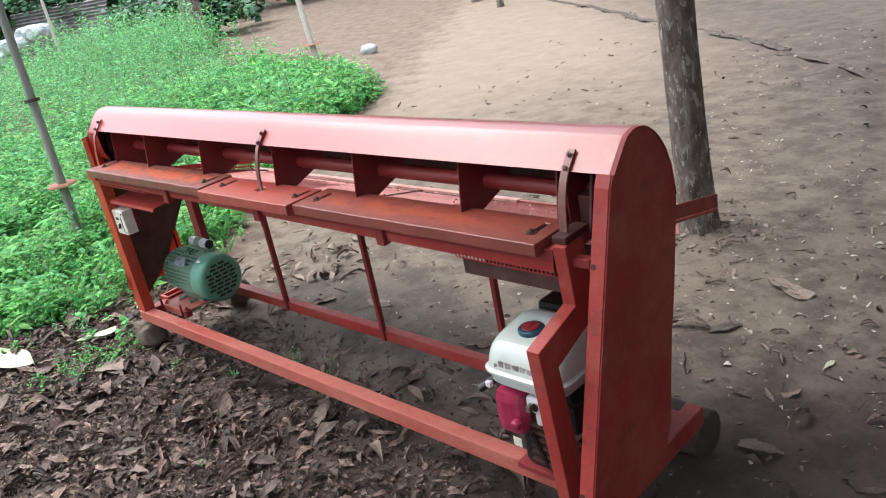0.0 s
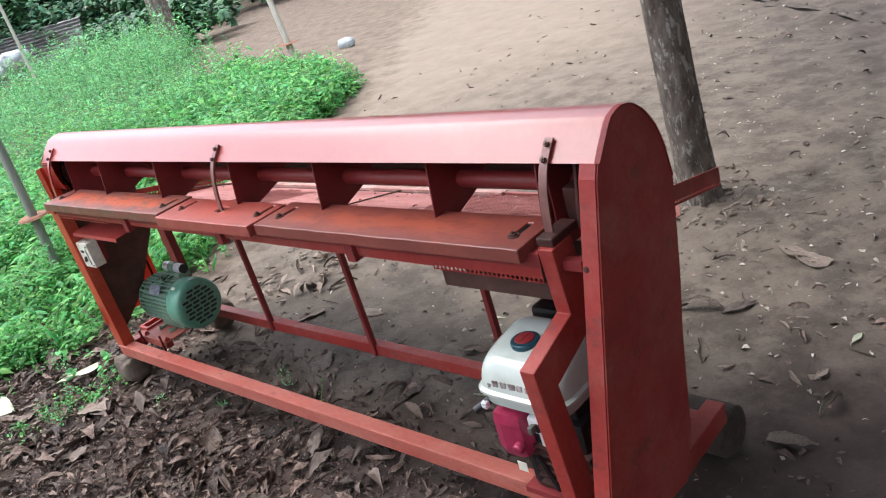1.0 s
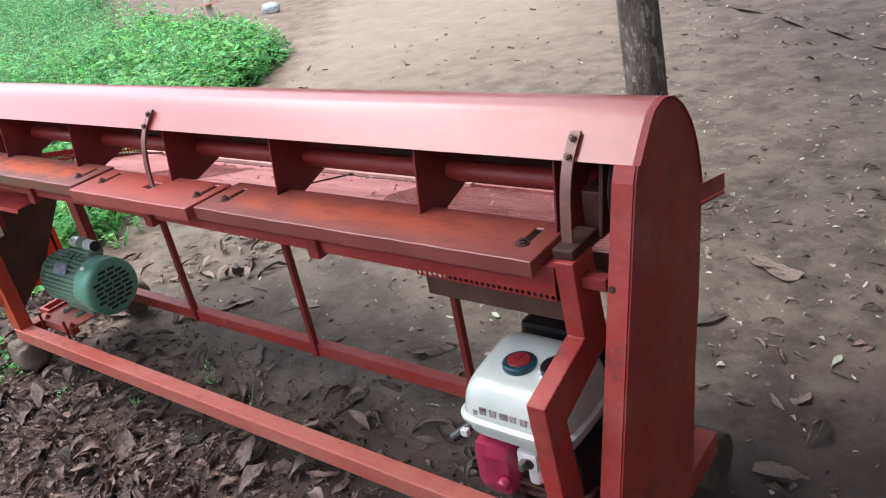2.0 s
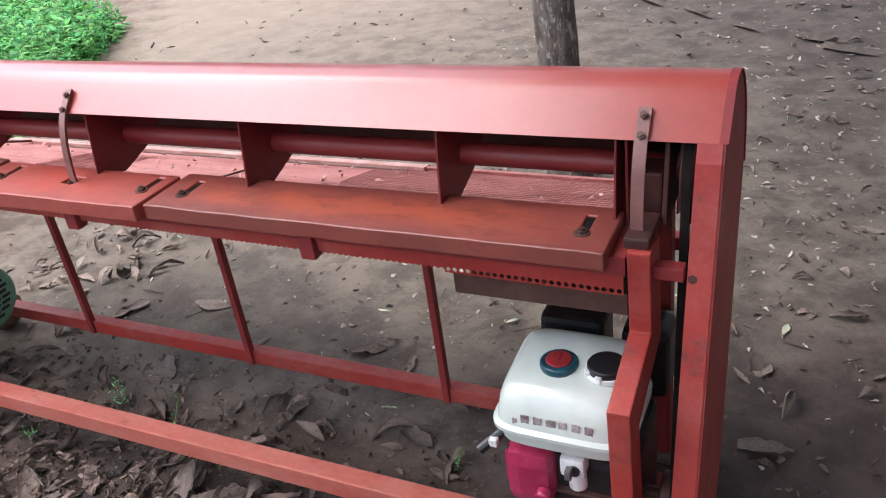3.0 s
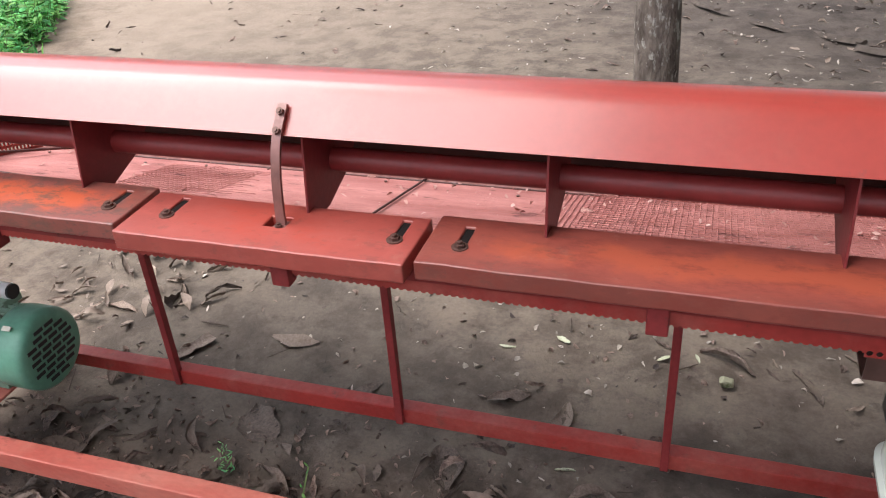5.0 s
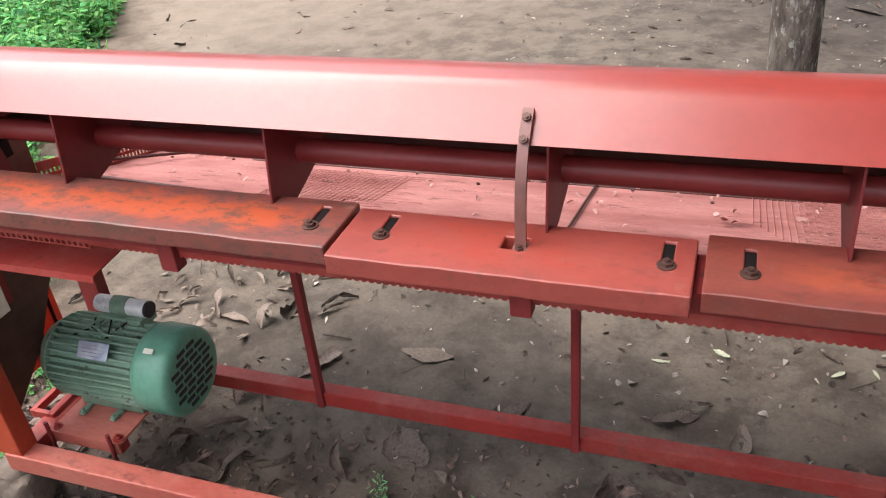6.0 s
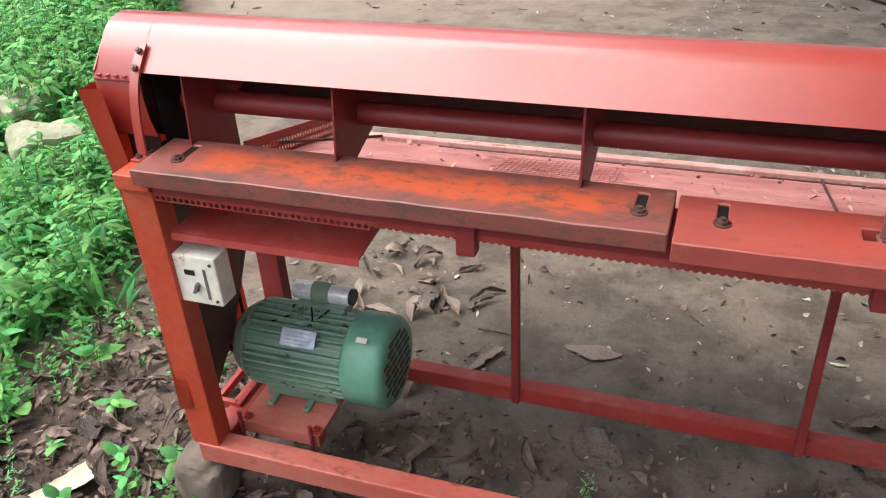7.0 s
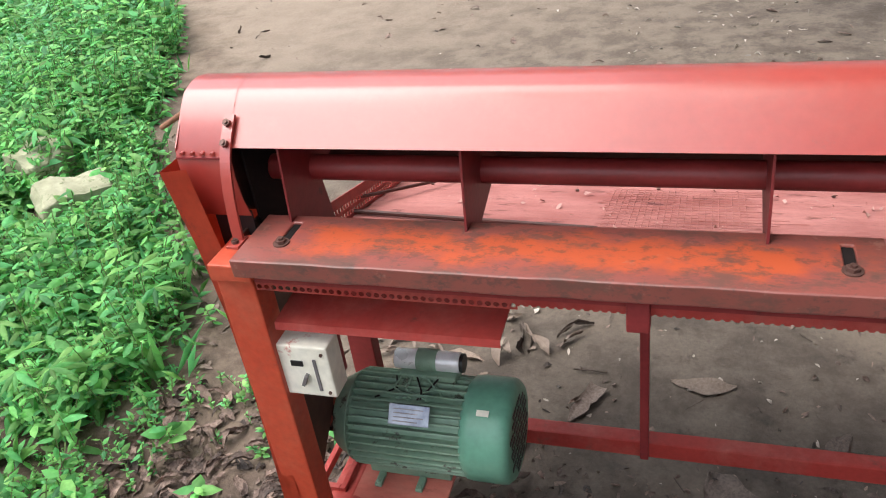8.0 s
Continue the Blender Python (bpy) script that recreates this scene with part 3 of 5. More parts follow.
def panel_outline():
    return HOOD[::-1] + [(0.066, 0.985), (-0.150, 0.250), (-0.152, 0.230), (0.160, 0.185), (0.215, 0.30), (0.236, 0.42), (0.254, 0.52), (0.290, 0.660), (0.330, 0.864)]


def end_cover(x_out, x_in, side, top, name, rear=True):
    """The belt guard at an end: outer plate with a folded flange along its sloping front."""
    cover = part("belt_cover", top, RED if side > 0 else RED_BRIGHT, machine, name)
    front = [(-0.152, 0.230), (-0.150, 0.250), (0.066, 0.985), (0.080, 1.011)]
    lo, hi = min(x_out, x_in), max(x_out, x_in)
    part("front_flange", sheet(front, lo, hi, 0.003), RED if side > 0 else RED_BRIGHT, cover)
    if rear:
        back = [(0.170, 0.185), (0.226, 0.30), (0.232, 0.47), (0.27, 0.64), (0.318, 0.90)]
        part("rear_flange", sheet(back[::-1], lo, hi, 0.003), RED, cover)
    return cover


right_cover = end_cover(2.5125, 2.476, 1, plate(panel_outline(), "x", 2.512, 2.516), "tall red sheet belt cover with a rounded top", False)


def left_guard():
    """A folded guard strip that narrows towards the foot, with a side that runs back."""
    edge = [(-0.126, 0.982), (-0.112, 0.920), (-0.094, 0.850), (-0.074, 0.720), (-0.062, 0.560), (-0.058, 0.437), (-0.055, 0.290)]
    b = bmesh.new()
    rows = []
    for x, z in edge:
        y = 0.008 + 0.0745 * (z - 0.42)
        right = -0.076 + 0.20 * (0.982 - z)
        rows.append([b.verts.new(p) for p in ((x + 0.002, 0.30, z), (x, y, z), (min(right, -0.022), y, z + 0.006))])
    for r, q in zip(rows, rows[1:]):
        b.faces.new((r[0], r[1], q[1], q[0]))
        b.faces.new((r[1], r[2], q[2], q[1]))
    bmesh.ops.solidify(b, geom=b.faces[:], thickness=0.003)
    return b


left_cover = part("belt_cover", left_guard(), RED_BRIGHT, machine, "folded orange-red belt guard narrowing to its foot")
part("bolt", hexbolt((-0.060, 0.033, 0.79), (-0.4, -1, 0), 0.006, 0.005), STEEL, left_cover)
part("bolt", hexbolt((2.484, 0.0165, 0.818), (0, -1, 0.29), 0.0075, 0.003, False), SHADE_GRIME, right_cover)
part("bolt", hexbolt((2.484, -0.1365, 0.30), (0, -1, 0.29), 0.0075, 0.003, False), SHADE_GRIME, right_cover)
part("rim", sheet([(y, z + 0.0005) for y, z in HOOD[::-1]], 2.506, 2.519, 0.0035), RED_DULL, right_cover, smooth=True)

# frame
part("front_rail", box(-0.035, 2.40, 0.0, 0.050, 0.140, 0.190, 0.004), RED_RAIL, machine)
part("rear_rail", box(0.0, 2.43, 0.377, 0.416, 0.134, 0.176, 0.004), RED, machine)
part("base_beam", box(-0.035, 0.015, 0.050, 0.50, 0.142, 0.188, 0.004), RED, machine)
part("base_beam", box(2.425, 2.475, -0.06, 0.455, 0.125, 0.185, 0.004), RED, machine)
part("front_leg", box(-0.050, 0.016, 0.004, 0.054, 0.188, 0.825, 0.003), RED_BRIGHT, machine)
part("leg_bracket", box(-0.050, 0.022, -0.008, 0.085, 0.822, 0.852, 0.003), RED_BRIGHT, machine)
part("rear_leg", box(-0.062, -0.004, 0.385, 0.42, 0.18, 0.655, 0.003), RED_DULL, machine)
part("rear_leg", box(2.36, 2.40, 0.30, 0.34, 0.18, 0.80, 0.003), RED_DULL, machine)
leg = [(0.000, 0.862), (0.070, 0.862), (0.092, 0.660), (-0.080, 0.600), (-0.030, 0.140), (-0.105, 0.140), (-0.142, 0.668), (0.010, 0.712)]
part("front_leg", plate(leg, "x", 2.388, 2.424, 0.003), RED, machine, "cranked square-tube leg")
part("leg_bracket", box(2.380, 2.420, 0.012, 0.105, 0.861, 0.880, 0.004), SHADE_GRIME, machine)
# darkened for the shade inside this end; the rear plate is added
part("gear_cover", plate([(0.10, 0.86), (0.31, 0.86), (0.31, 1.0), (0.20, 1.035), (0.13, 0.99)], "x", 2.420, 2.428, 0.002), SHADE_GRIME, machine)
part("inner_plate", plate([(2.368, 0.862), (2.508, 0.862), (2.508, 1.0), (2.368, 1.0)], "y", 0.312, 0.315), SHADE_GRIME, machine)
part("gusset", plate([(2.20, 0.0), (2.39, 0.0), (2.39, 0.12), (2.28, 0.05)], "z", 0.191, 0.196), RED_DULL, machine)
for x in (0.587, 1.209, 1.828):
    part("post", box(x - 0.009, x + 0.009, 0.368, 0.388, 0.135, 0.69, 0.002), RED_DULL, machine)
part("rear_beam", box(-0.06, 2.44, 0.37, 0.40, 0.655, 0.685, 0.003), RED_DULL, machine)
part("cross_bar", box(2.424, 2.47, 0.02, 0.045, 0.807, 0.830, 0.002), RED_DULL, machine)
part("bearing_block", box(2.378, 2.416, 0.13, 0.27, 0.862, 0.935, 0.006), SHADE_GRIME, machine)

# side plates that close the drum at its ends
part("inner_plate", plate([(0.058, 0.86), (0.36, 0.86), (0.36, 0.60), (0.20, 0.36), (0.058, 0.24)], "x", -0.030, -0.026), STEEL, machine)
# black plate painting the shade inside the motor end
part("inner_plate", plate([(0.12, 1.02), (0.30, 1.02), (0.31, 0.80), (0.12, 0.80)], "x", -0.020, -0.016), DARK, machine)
part("inner_plate", plate([(0.11, 1.0), (0.31, 1.0), (0.31, 0.80), (0.11, 0.80)], "x", 2.362, 2.366), RED_DULL, machine)


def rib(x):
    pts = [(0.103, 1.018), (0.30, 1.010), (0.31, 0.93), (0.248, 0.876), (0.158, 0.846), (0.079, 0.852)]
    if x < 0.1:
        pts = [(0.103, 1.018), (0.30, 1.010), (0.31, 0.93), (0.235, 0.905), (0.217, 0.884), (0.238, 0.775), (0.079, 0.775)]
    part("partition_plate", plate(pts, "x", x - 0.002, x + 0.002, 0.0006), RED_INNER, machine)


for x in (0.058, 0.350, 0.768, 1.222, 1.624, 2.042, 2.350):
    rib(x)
part("drum_shaft", rod((-0.08, 0.2, 0.918), (2.50, 0.2, 0.918), 0.0215, 28), RED_SHAFT, machine, smooth=True)
for x, r in ((2.458, 0.105), (-0.058, 0.085)):
    pulley = part("pulley", rod((x - 0.011, 0.2, 0.93), (x + 0.011, 0.2, 0.93), r, 32, bevel=0.004), SHADE_GRIME, machine, smooth=True)
    part("hub", rod((x - 0.024, 0.2, 0.93), (x + 0.024, 0.2, 0.93), 0.035, 20), STEEL, pulley, smooth=True)


def belt(x, top, r1, bottom, r2):
    """A belt loop round two pulleys, seen edge on."""
    pts = []
    for i in range(25):
        a = radians(-10 + 200 * i / 24)
        pts.append((top[0] + r1 * math.cos(a), top[1] + r1 * math.sin(a)))
    for i in range(25):
        a = radians(190 + 160 * i / 24)
        pts.append((bottom[0] + r2 * math.cos(a), bottom[1] + r2 * math.sin(a)))
    pts.append(pts[0])
    return sheet(pts, x - 0.007, x + 0.007, 0.007)


part("drive_belt", belt(2.458, (0.2, 0.93), 0.108, (0.07, 0.30), 0.045), DARK, machine)
part("drive_belt", belt(-0.058, (0.2, 0.93), 0.087, (0.24, 0.305), 0.04), DARK, machine)


# hood straps
def strap(x, paint, width=0.022, thick=0.005):
    """A flat bar from the board up over the hood's lip, with two bolts into the hood."""
    path = chaikin([(0.046, 0.862), (0.048, 0.90), (0.055, 0.945), (0.067, 0.985), (0.084, 1.014), (0.115, 1.046)])
    s = part("strap", moved(bar(path, width, thick), Matrix.Translation((x, -0.002, 0.004))), paint, machine, "flat-bar strap bolted to the hood")
    part("foot", box(x - 0.011, x + 0.011, 0.018, 0.052, 0.866, 0.871, 0.001), paint, s)
    part("bolt", hexbolt((x, 0.030, 0.871), (0, 0, 1), 0.006, 0.005, False), STEEL, s)
    for y, z in ((0.084, 1.012), (0.106, 1.036)):
        part("bolt", hexbolt((x, y - 0.008, z + 0.008), (0, -0.7, 0.7), 0.0065, 0.005, False), STEEL, s)


strap(-0.013, RED_HOOD, 0.018)
strap(1.194, STRAP, 0.016, 0.006)
strap(2.395, STRAP, 0.020)


# the three boards and their slotted fixings
def slot_board(x0, x1, y0, y1, top, thick, slots, material, hole=None, label=""):
    """A thick board with open slots cut through it; strips of the grid that fall in a slot are left out."""
    extra = {x0 + (x1 - x0) * k / 20 for k in range(1, 20)}
    extra = {e for e in extra if all(abs(e - s) > 0.02 for s in slots) and not (hole and hole[0] - 0.01 < e < hole[1] + 0.01)}
    cuts_x = sorted({x0, x1} | extra | {s + d for s in slots for d in (-0.0075, 0.0075)} | ({hole[0], hole[1]} if hole else set()))
    ya, yb = 0.022, 0.090
    cuts_y = sorted({y0, ya, yb, y1} | ({hole[2], hole[3]} if hole else set()))
    b = bmesh.new()
    vs = {}

    def v(x, y, z):
        key = (round(x, 5), round(y, 5), round(z, 5))
        if key not in vs:
            vs[key] = b.verts.new(key)
        return vs[key]

    def open_cell(i, j):
        if i < 0 or j < 0 or i >= len(cuts_x) - 1 or j >= len(cuts_y) - 1:
            return True
        cx, cy = (cuts_x[i] + cuts_x[i + 1]) / 2, (cuts_y[j] + cuts_y[j + 1]) / 2
        if ya < cy < yb and any(abs(cx - s) < 0.0075 for s in slots):
            return True
        return bool(hole) and hole[0] < cx < hole[1] and hole[2] < cy < hole[3]

    lo = top - thick
    for i in range(len(cuts_x) - 1):
        for j in range(len(cuts_y) - 1):
            if open_cell(i, j):
                continue
            a, c, d, e = cuts_x[i], cuts_x[i + 1], cuts_y[j], cuts_y[j + 1]
            b.faces.new((v(a, d, top), v(c, d, top), v(c, e, top), v(a, e, top)))
            b.faces.new((v(a, d, lo), v(a, e, lo), v(c, e, lo), v(c, d, lo)))
            for di, dj, p, q in ((-1, 0, (a, e), (a, d)), (1, 0, (c, d), (c, e)), (0, -1, (a, d), (c, d)), (0, 1, (c, e), (a, e))):
                if open_cell(i + di, j + dj):
                    b.faces.new((v(*p, top), v(*p, lo), v(*q, lo), v(*q, top)))
    bmesh.ops.recalc_face_normals(b, faces=b.faces[:])
    sharp = [e for e in b.edges if len(e.link_faces) == 2 and e.calc_face_angle(0) > 0.8]
    bmesh.ops.bevel(b, geom=sharp, offset=0.0035, segments=3, affect="EDGES", profile=0.6)
    for v in b.verts:
        if v.co.y < y0 + 0.008:
            v.co.y += 0.0022 * noise.noise((v.co.x * 17, v.co.z * 9, x0))
            v.co.z += 0.0016 * noise.noise((v.co.x * 23, 4.0, x0))
    ob = part("board", b, material, machine, label)
    for s in slots:
        # dark block filling the slot in place of its inner shade
        part("slot_shade", box(s - 0.0074, s + 0.0074, ya + 0.0005, yb - 0.0005, lo + 0.002, top - 0.004, 0.0), DARK, ob)
        part("bolt", hexbolt((s, ya + 0.006, top), (0, 0, 1), 0.0088, 0.007), STEEL, ob)
    return ob


slot_board(0.006, 0.912, -0.026, 0.112, 0.876, 0.032, (0.070, 0.865), BOARD_OLD, label="scuffed orange-red board with slotted bolt holes")
slot_board(0.918, 1.434, -0.040, 0.105, 0.872, 0.034, (0.982, 1.397), BOARD_MID, (1.166, 1.204, 0.030, 0.062), "red board with a square notch for the strap")
slot_board(1.446, 2.360, -0.026, 0.121, 0.872, 0.032, (1.503, 2.312), BOARD_RIGHT, label="red board with worn brown edge")


# perforated screen lip below the boards
def screen_lip(x0, x1, zt, zb, pitch, y, full_to):
    b = bmesh.new()
    n = int((x1 - x0) / pitch)
    hz = zb + 0.0066
    for i in range(n):
        a, c = x0 + i * pitch, x0 + (i + 1) * pitch
        m = (a + c) / 2
        bot = zb if a < 0.43 or a > full_to else hz - 0.0022
        hr = 0.0046 if bot == zb else 0.0030
        ring = [(m + hr * math.cos(radians(k)), hz + hr * math.sin(radians(k))) for k in (180, 135, 90, 45, 0)]
        top = [b.verts.new((x, y, z)) for x, z in [(a, zt), (a, hz)] + ring + [(c, hz), (c, zt)]]
        b.faces.new(top)
        if bot < hz - 0.003:
            ring = [(m + hr * math.cos(radians(k)), hz + hr * math.sin(radians(k))) for k in (180, 225, 270, 315, 0)]
            b.faces.new([b.verts.new((x, y, z)) for x, z in [(a, hz)] + ring + [(c, hz), (c, bot), (a, bot)]])
    bmesh.ops.remove_doubles(b, verts=b.verts[:], dist=1e-5)
    for v in b.verts:
        v.co.z -= (v.co.x - 1.2) * 0.0087
    r = bmesh.ops.extrude_face_region(b, geom=b.faces[:])
    bmesh.ops.translate(b, vec=(0, 0.002, 0), verts=[g for g in r["geom"] if isinstance(g, bmesh.types.BMVert)])
    return b


part("screen_lip", screen_lip(0.020, 2.384, 0.838, 0.7915, 0.0123, 0.004, 2.07), RED, machine, "perforated red strip with a row of small holes")
part("lip_angle", sheet([(0.006, 0.818), (0.004, 0.846), (0.10, 0.846)], 0.02, 2.385, 0.004), RED_DULL, machine)
for x in (0.607, 1.203, 1.803):
    part("clamp", box(x - 0.016, x + 0.016, -0.010, 0.018, 0.782, 0.838, 0.003), RED_DULL, machine)
# short chutes under the two ends
part("chute", sheet([(0.020, 0.712), (0.021, 0.722), (0.22, 0.738)], 0.022, 0.402, 0.003), RED, machine)
part("chute", sheet([(0.018, 0.775), (0.018, 0.735), (0.030, 0.728), (0.20, 0.735), (0.20, 0.775)], 2.082, 2.384, 0.003), STEEL, machine)

# the sloping mesh tray behind the drum
slope = (0.600 - 0.742) / 0.56


def on_tray(x, y, up):
    return Vector((x, y, 0.742 + slope * (y - 0.20) + up))


def tray_sheet():
    """The tray's floor, cut back at one rear corner."""
    b = bmesh.new()
    outline = ((-0.005, 0.20), (2.36, 0.20), (2.36, 0.60), (2.27, 0.76), (-0.005, 0.76))
    b.faces.new([b.verts.new(on_tray(x, y, 0.0)) for x, y in outline])
    r = bmesh.ops.extrude_face_region(b, geom=b.faces[:])
    bmesh.ops.translate(b, vec=(0, 0, -0.003), verts=[v for v in r["geom"] if isinstance(v, bmesh.types.BMVert)])
    return b


tray = part("outlet_tray", tray_sheet(), TRAY, machine, "dusty red mesh tray sloping to the back")
wires = bmesh.new()
for i in range(60):
    x = 1.52 + i * 0.0125
    start = 0.21 + 0.12 * max(0.0, noise.noise((x * 5, 0, 0))) + max(0.0, 1.72 - x) * 1.6
    merge(wires, rod(on_tray(x, start, 0.002), on_tray(x, min(0.75, 0.60 + max(0.0, 2.355 - x) * 1.75), 0.002), 0.0011, 4))
for i in range(31):
    y = 0.212 + i * 0.0175
    start = 1.60 + 0.14 * noise.noise((y * 14, 3.0, 0)) + max(0.0, 0.33 - y) * 0.5
    merge(wires, rod(on_tray(start, y, 0.0028), on_tray(2.355 - max(0.0, y - 0.60) * 0.57, y, 0.0028), 0.0008, 4))
part("wire_mesh", wires, TRAY, tray)
for i in range(9):
    x, y = 0.08 + 0.17 * i, 0.69 + 0.03 * math.sin(i * 2.1)
    part("rivet", rod(on_tray(x, y, 0.001), on_tray(x, y, 0.004), 0.004, 8), STEEL, tray)
part("frame_bar", moved(box(0.02, 1.66, -0.020, 0.016, -0.004, 0.010, 0.002), Matrix.Translation((0, 0.757, 0.604)) @ Matrix.Rotation(radians(-10), 4, "X")), TRAY_DUST, tray, "dust-covered rear ledge")
part("frame_bar", moved(box(1.66, 2.27, -0.006, 0.006, -0.004, 0.008, 0.002), Matrix.Translation((0, 0.757, 0.604))), TRAY, tray)
part("seam", rod(on_tray(0.30, 0.728, 0.001), on_tray(1.62, 0.732, 0.001), 0.003, 6), SHADE_GRIME, tray)
# dark rod drawn for the shaded gap line between floor and lip
part("frame_bar", rod(on_tray(-0.02, 0.44, 0.008), on_tray(0.50, 0.385, 0.008), 0.005, 8), SHADE_GRIME, tray)
part("frame_bar", rod(on_tray(-0.03, 0.45, 0.030), on_tray(0.14, 0.74, 0.012), 0.004, 8), SHADE_GRIME, tray)
patch_wires = bmesh.new()
for i in range(22):
    x = 0.50 + i * 0.0125
    merge(patch_wires, rod(on_tray(x, 0.42 + 0.16 * noise.noise((x * 9, 1, 0)), 0.0008), on_tray(x, 0.68 + 0.08 * noise.noise((x * 12, 2, 0)), 0.0008), 0.0010, 4))
for i in range(16):
    y = 0.42 + i * 0.0175
    merge(patch_wires, rod(on_tray(0.49 + 0.03 * noise.noise((y * 30, 4, 0)), y, 0.0012), on_tray(0.80 + 0.10 * noise.noise((y * 20, 5, 0)), y, 0.0012), 0.0008, 4))
part("wire_mesh", patch_wires, TRAY, tray)
# dark rod drawn for the seam across the tray
part("frame_bar", rod(on_tray(1.195, 0.21, 0.006), on_tray(1.188, 0.75, 0.006), 0.0028, 8), SHADE_GRIME, tray)


def side_screen(x, lift=0.0, level=0.0, solid=((0.0, 0.008), (0.018, 0.026), (0.036, 0.058)), pierced=((0.008, 0.018), (0.026, 0.036))):
    """The tray's raised side, a strip pierced by rows of holes."""
    b = bmesh.new()

    def quad(ya, yb, lo, hi):
        b.faces.new([b.verts.new(on_tray(x, y, lift + level * (y - 0.345) + up)) for y, up in ((ya, lo), (yb, lo), (yb, hi), (ya, hi))])

    for i in range(32):
        y, mid_y, end = 0.345 + i * 0.0128, 0.350 + i * 0.0128, 0.345 + (i + 1) * 0.0128
        for lo, hi in solid:
            quad(y, mid_y, lo, hi)
            quad(mid_y, end, lo, hi)
        for lo, hi in pierced:
            quad(y, mid_y, lo, hi)
    bmesh.ops.remove_doubles(b, verts=b.verts[:], dist=1e-5)
    r = bmesh.ops.extrude_face_region(b, geom=b.faces[:])
    bmesh.ops.translate(b, vec=(0.003, 0, 0), verts=[g for g in r["geom"] if isinstance(g, bmesh.types.BMVert)])
    part("tray_side", b, RED, tray, "pierced red side strip")


side_screen(-0.008)
side_screen(2.40, 0.045, 0.02, ((0.0, 0.006), (0.012, 0.052)), ((0.006, 0.012),))

# motor cradle
cradle = part("motor_mount", box(0.006, 0.214, 0.095, 0.34, 0.180, 0.187, 0.002), RED_RAIL, machine)
part("front_lip", box(0.006, 0.214, 0.091, 0.096, 0.158, 0.190, 0.001), RED_RAIL, cradle)
for x in (-0.074, -0.016):
    part("slide_bar", box(x, x + 0.012, 0.13, 0.30, 0.178, 0.198, 0.001), RED, cradle)
for y in (0.13, 0.288):
    part("slide_bar", box(-0.061, -0.017, y, y + 0.012, 0.178, 0.198, 0.001), RED, cradle)
for y in (0.112, 0.325):
    part("angle_bar", box(-0.01, 0.214, y - 0.012, y + 0.012, 0.156, 0.180, 0.002), RED, cradle)
for x in (0.024, 0.200):
    part("stud", rod((x, 0.084, 0.100), (x, 0.085, 0.222), 0.005, 10), RED_DULL, cradle)
    part("nut", hexbolt((x, 0.11, 0.186), (0, 0, 1), 0.009, 0.010), RED, cradle)

# ---- electric motor ----
motor = thing("electric_motor", (0.17, 0.24, 0.2), "green finned electric motor with vented fan cover on red mount", "motor")
MY, MZ, MR = 0.240, 0.310, 0.100
body = part("body", rod((0.012, MY, MZ), (0.272, MY, MZ), MR - 0.017, 40, bevel=0.01), GREEN_DARK, motor, smooth=True)
for i in range(34):
    a = radians(i * 360 / 34)
    if -1.80 < math.atan2(math.sin(a), math.cos(a)) < -1.29:
        continue
    f = box(0.022, 0.258, -0.0022, 0.0022, MR - 0.022, MR + 0.001, 0.0014)
    moved(f, Matrix.Translation((0, MY, MZ)) @ Matrix.Rotation(a - math.pi / 2, 4, "X"))
    part("fin", f, GREEN_DARK, body)
part("end_bell", rod((-0.020, MY, MZ), (0.018, MY, MZ), 0.075, 40, 0.098, bevel=0.004), GREEN_DARK, motor, smooth=True)
cover = part("fan_cover", rod((0.252, MY, MZ), (0.354, MY, MZ), 0.106, 48, bevel=0.024), GREEN, motor, "smooth green fan cover", smooth=True)
for row in range(-4, 5):
    z = MZ + row * 0.0175
    half = math.sqrt(max(0.0, 0.086 ** 2 - (z - MZ) ** 2))
    count = max(1, int(half * 2 / 0.036))
    for i in range(count):
        y = MY + (i - (count - 1) / 2) * 0.036 + (0.004 if row % 2 else -0.004)
        part("vent_slot", box(0.3532, 0.3552, y - 0.0145, y + 0.0145, z - 0.0048, z + 0.0048, 0.0), BLACK, cover)
part("shaft", rod((-0.10, MY, MZ), (-0.02, MY, MZ), 0.012, 16), STEEL, motor)
part("motor_pulley", rod((-0.095, MY, MZ), (-0.058, MY, MZ), 0.042, 28, bevel=0.004), STEEL, motor, smooth=True)
for y in (MY - 0.078, MY + 0.078):
    for x in (0.060, 0.150):
        part("foot", box(x - 0.008, x + 0.008, y - 0.008, y + 0.030, 0.187, 0.197, 0.004), GREEN_DARK, motor)
        part("foot_bolt", hexbolt((x, y, 0.197), (0, 0, 1), 0.005, 0.005, False), GREEN_DARK, motor)
part("foot_web", box(0.03, 0.21, MY - 0.045, MY + 0.045, 0.188, 0.26, 0.004), GREEN_DARK, motor)
nm = box(0.112, 0.196, -0.0015, 0.0015, -0.020, 0.020, 0.001)
moved(nm, Matrix.Translation((0, MY - 0.068, MZ + 0.080)) @ Matrix.Rotation(radians(-40), 4, "X"))
np_ = part("nameplate", nm, NAMEPLATE, motor, "bright metal nameplate")
for k in range(4):
    lb = box(0.122, 0.184 - 0.012 * (k % 2), -0.0006, 0.0006, 0.010 - 0.008 * k, 0.0118 - 0.008 * k, 0)
    moved(lb, Matrix.Translation((0, MY - 0.0697, MZ + 0.0814)) @ Matrix.Rotation(radians(-40), 4, "X"))
    part("print_line", lb, PRINT, np_)
cy, cz = 0.285, 0.437
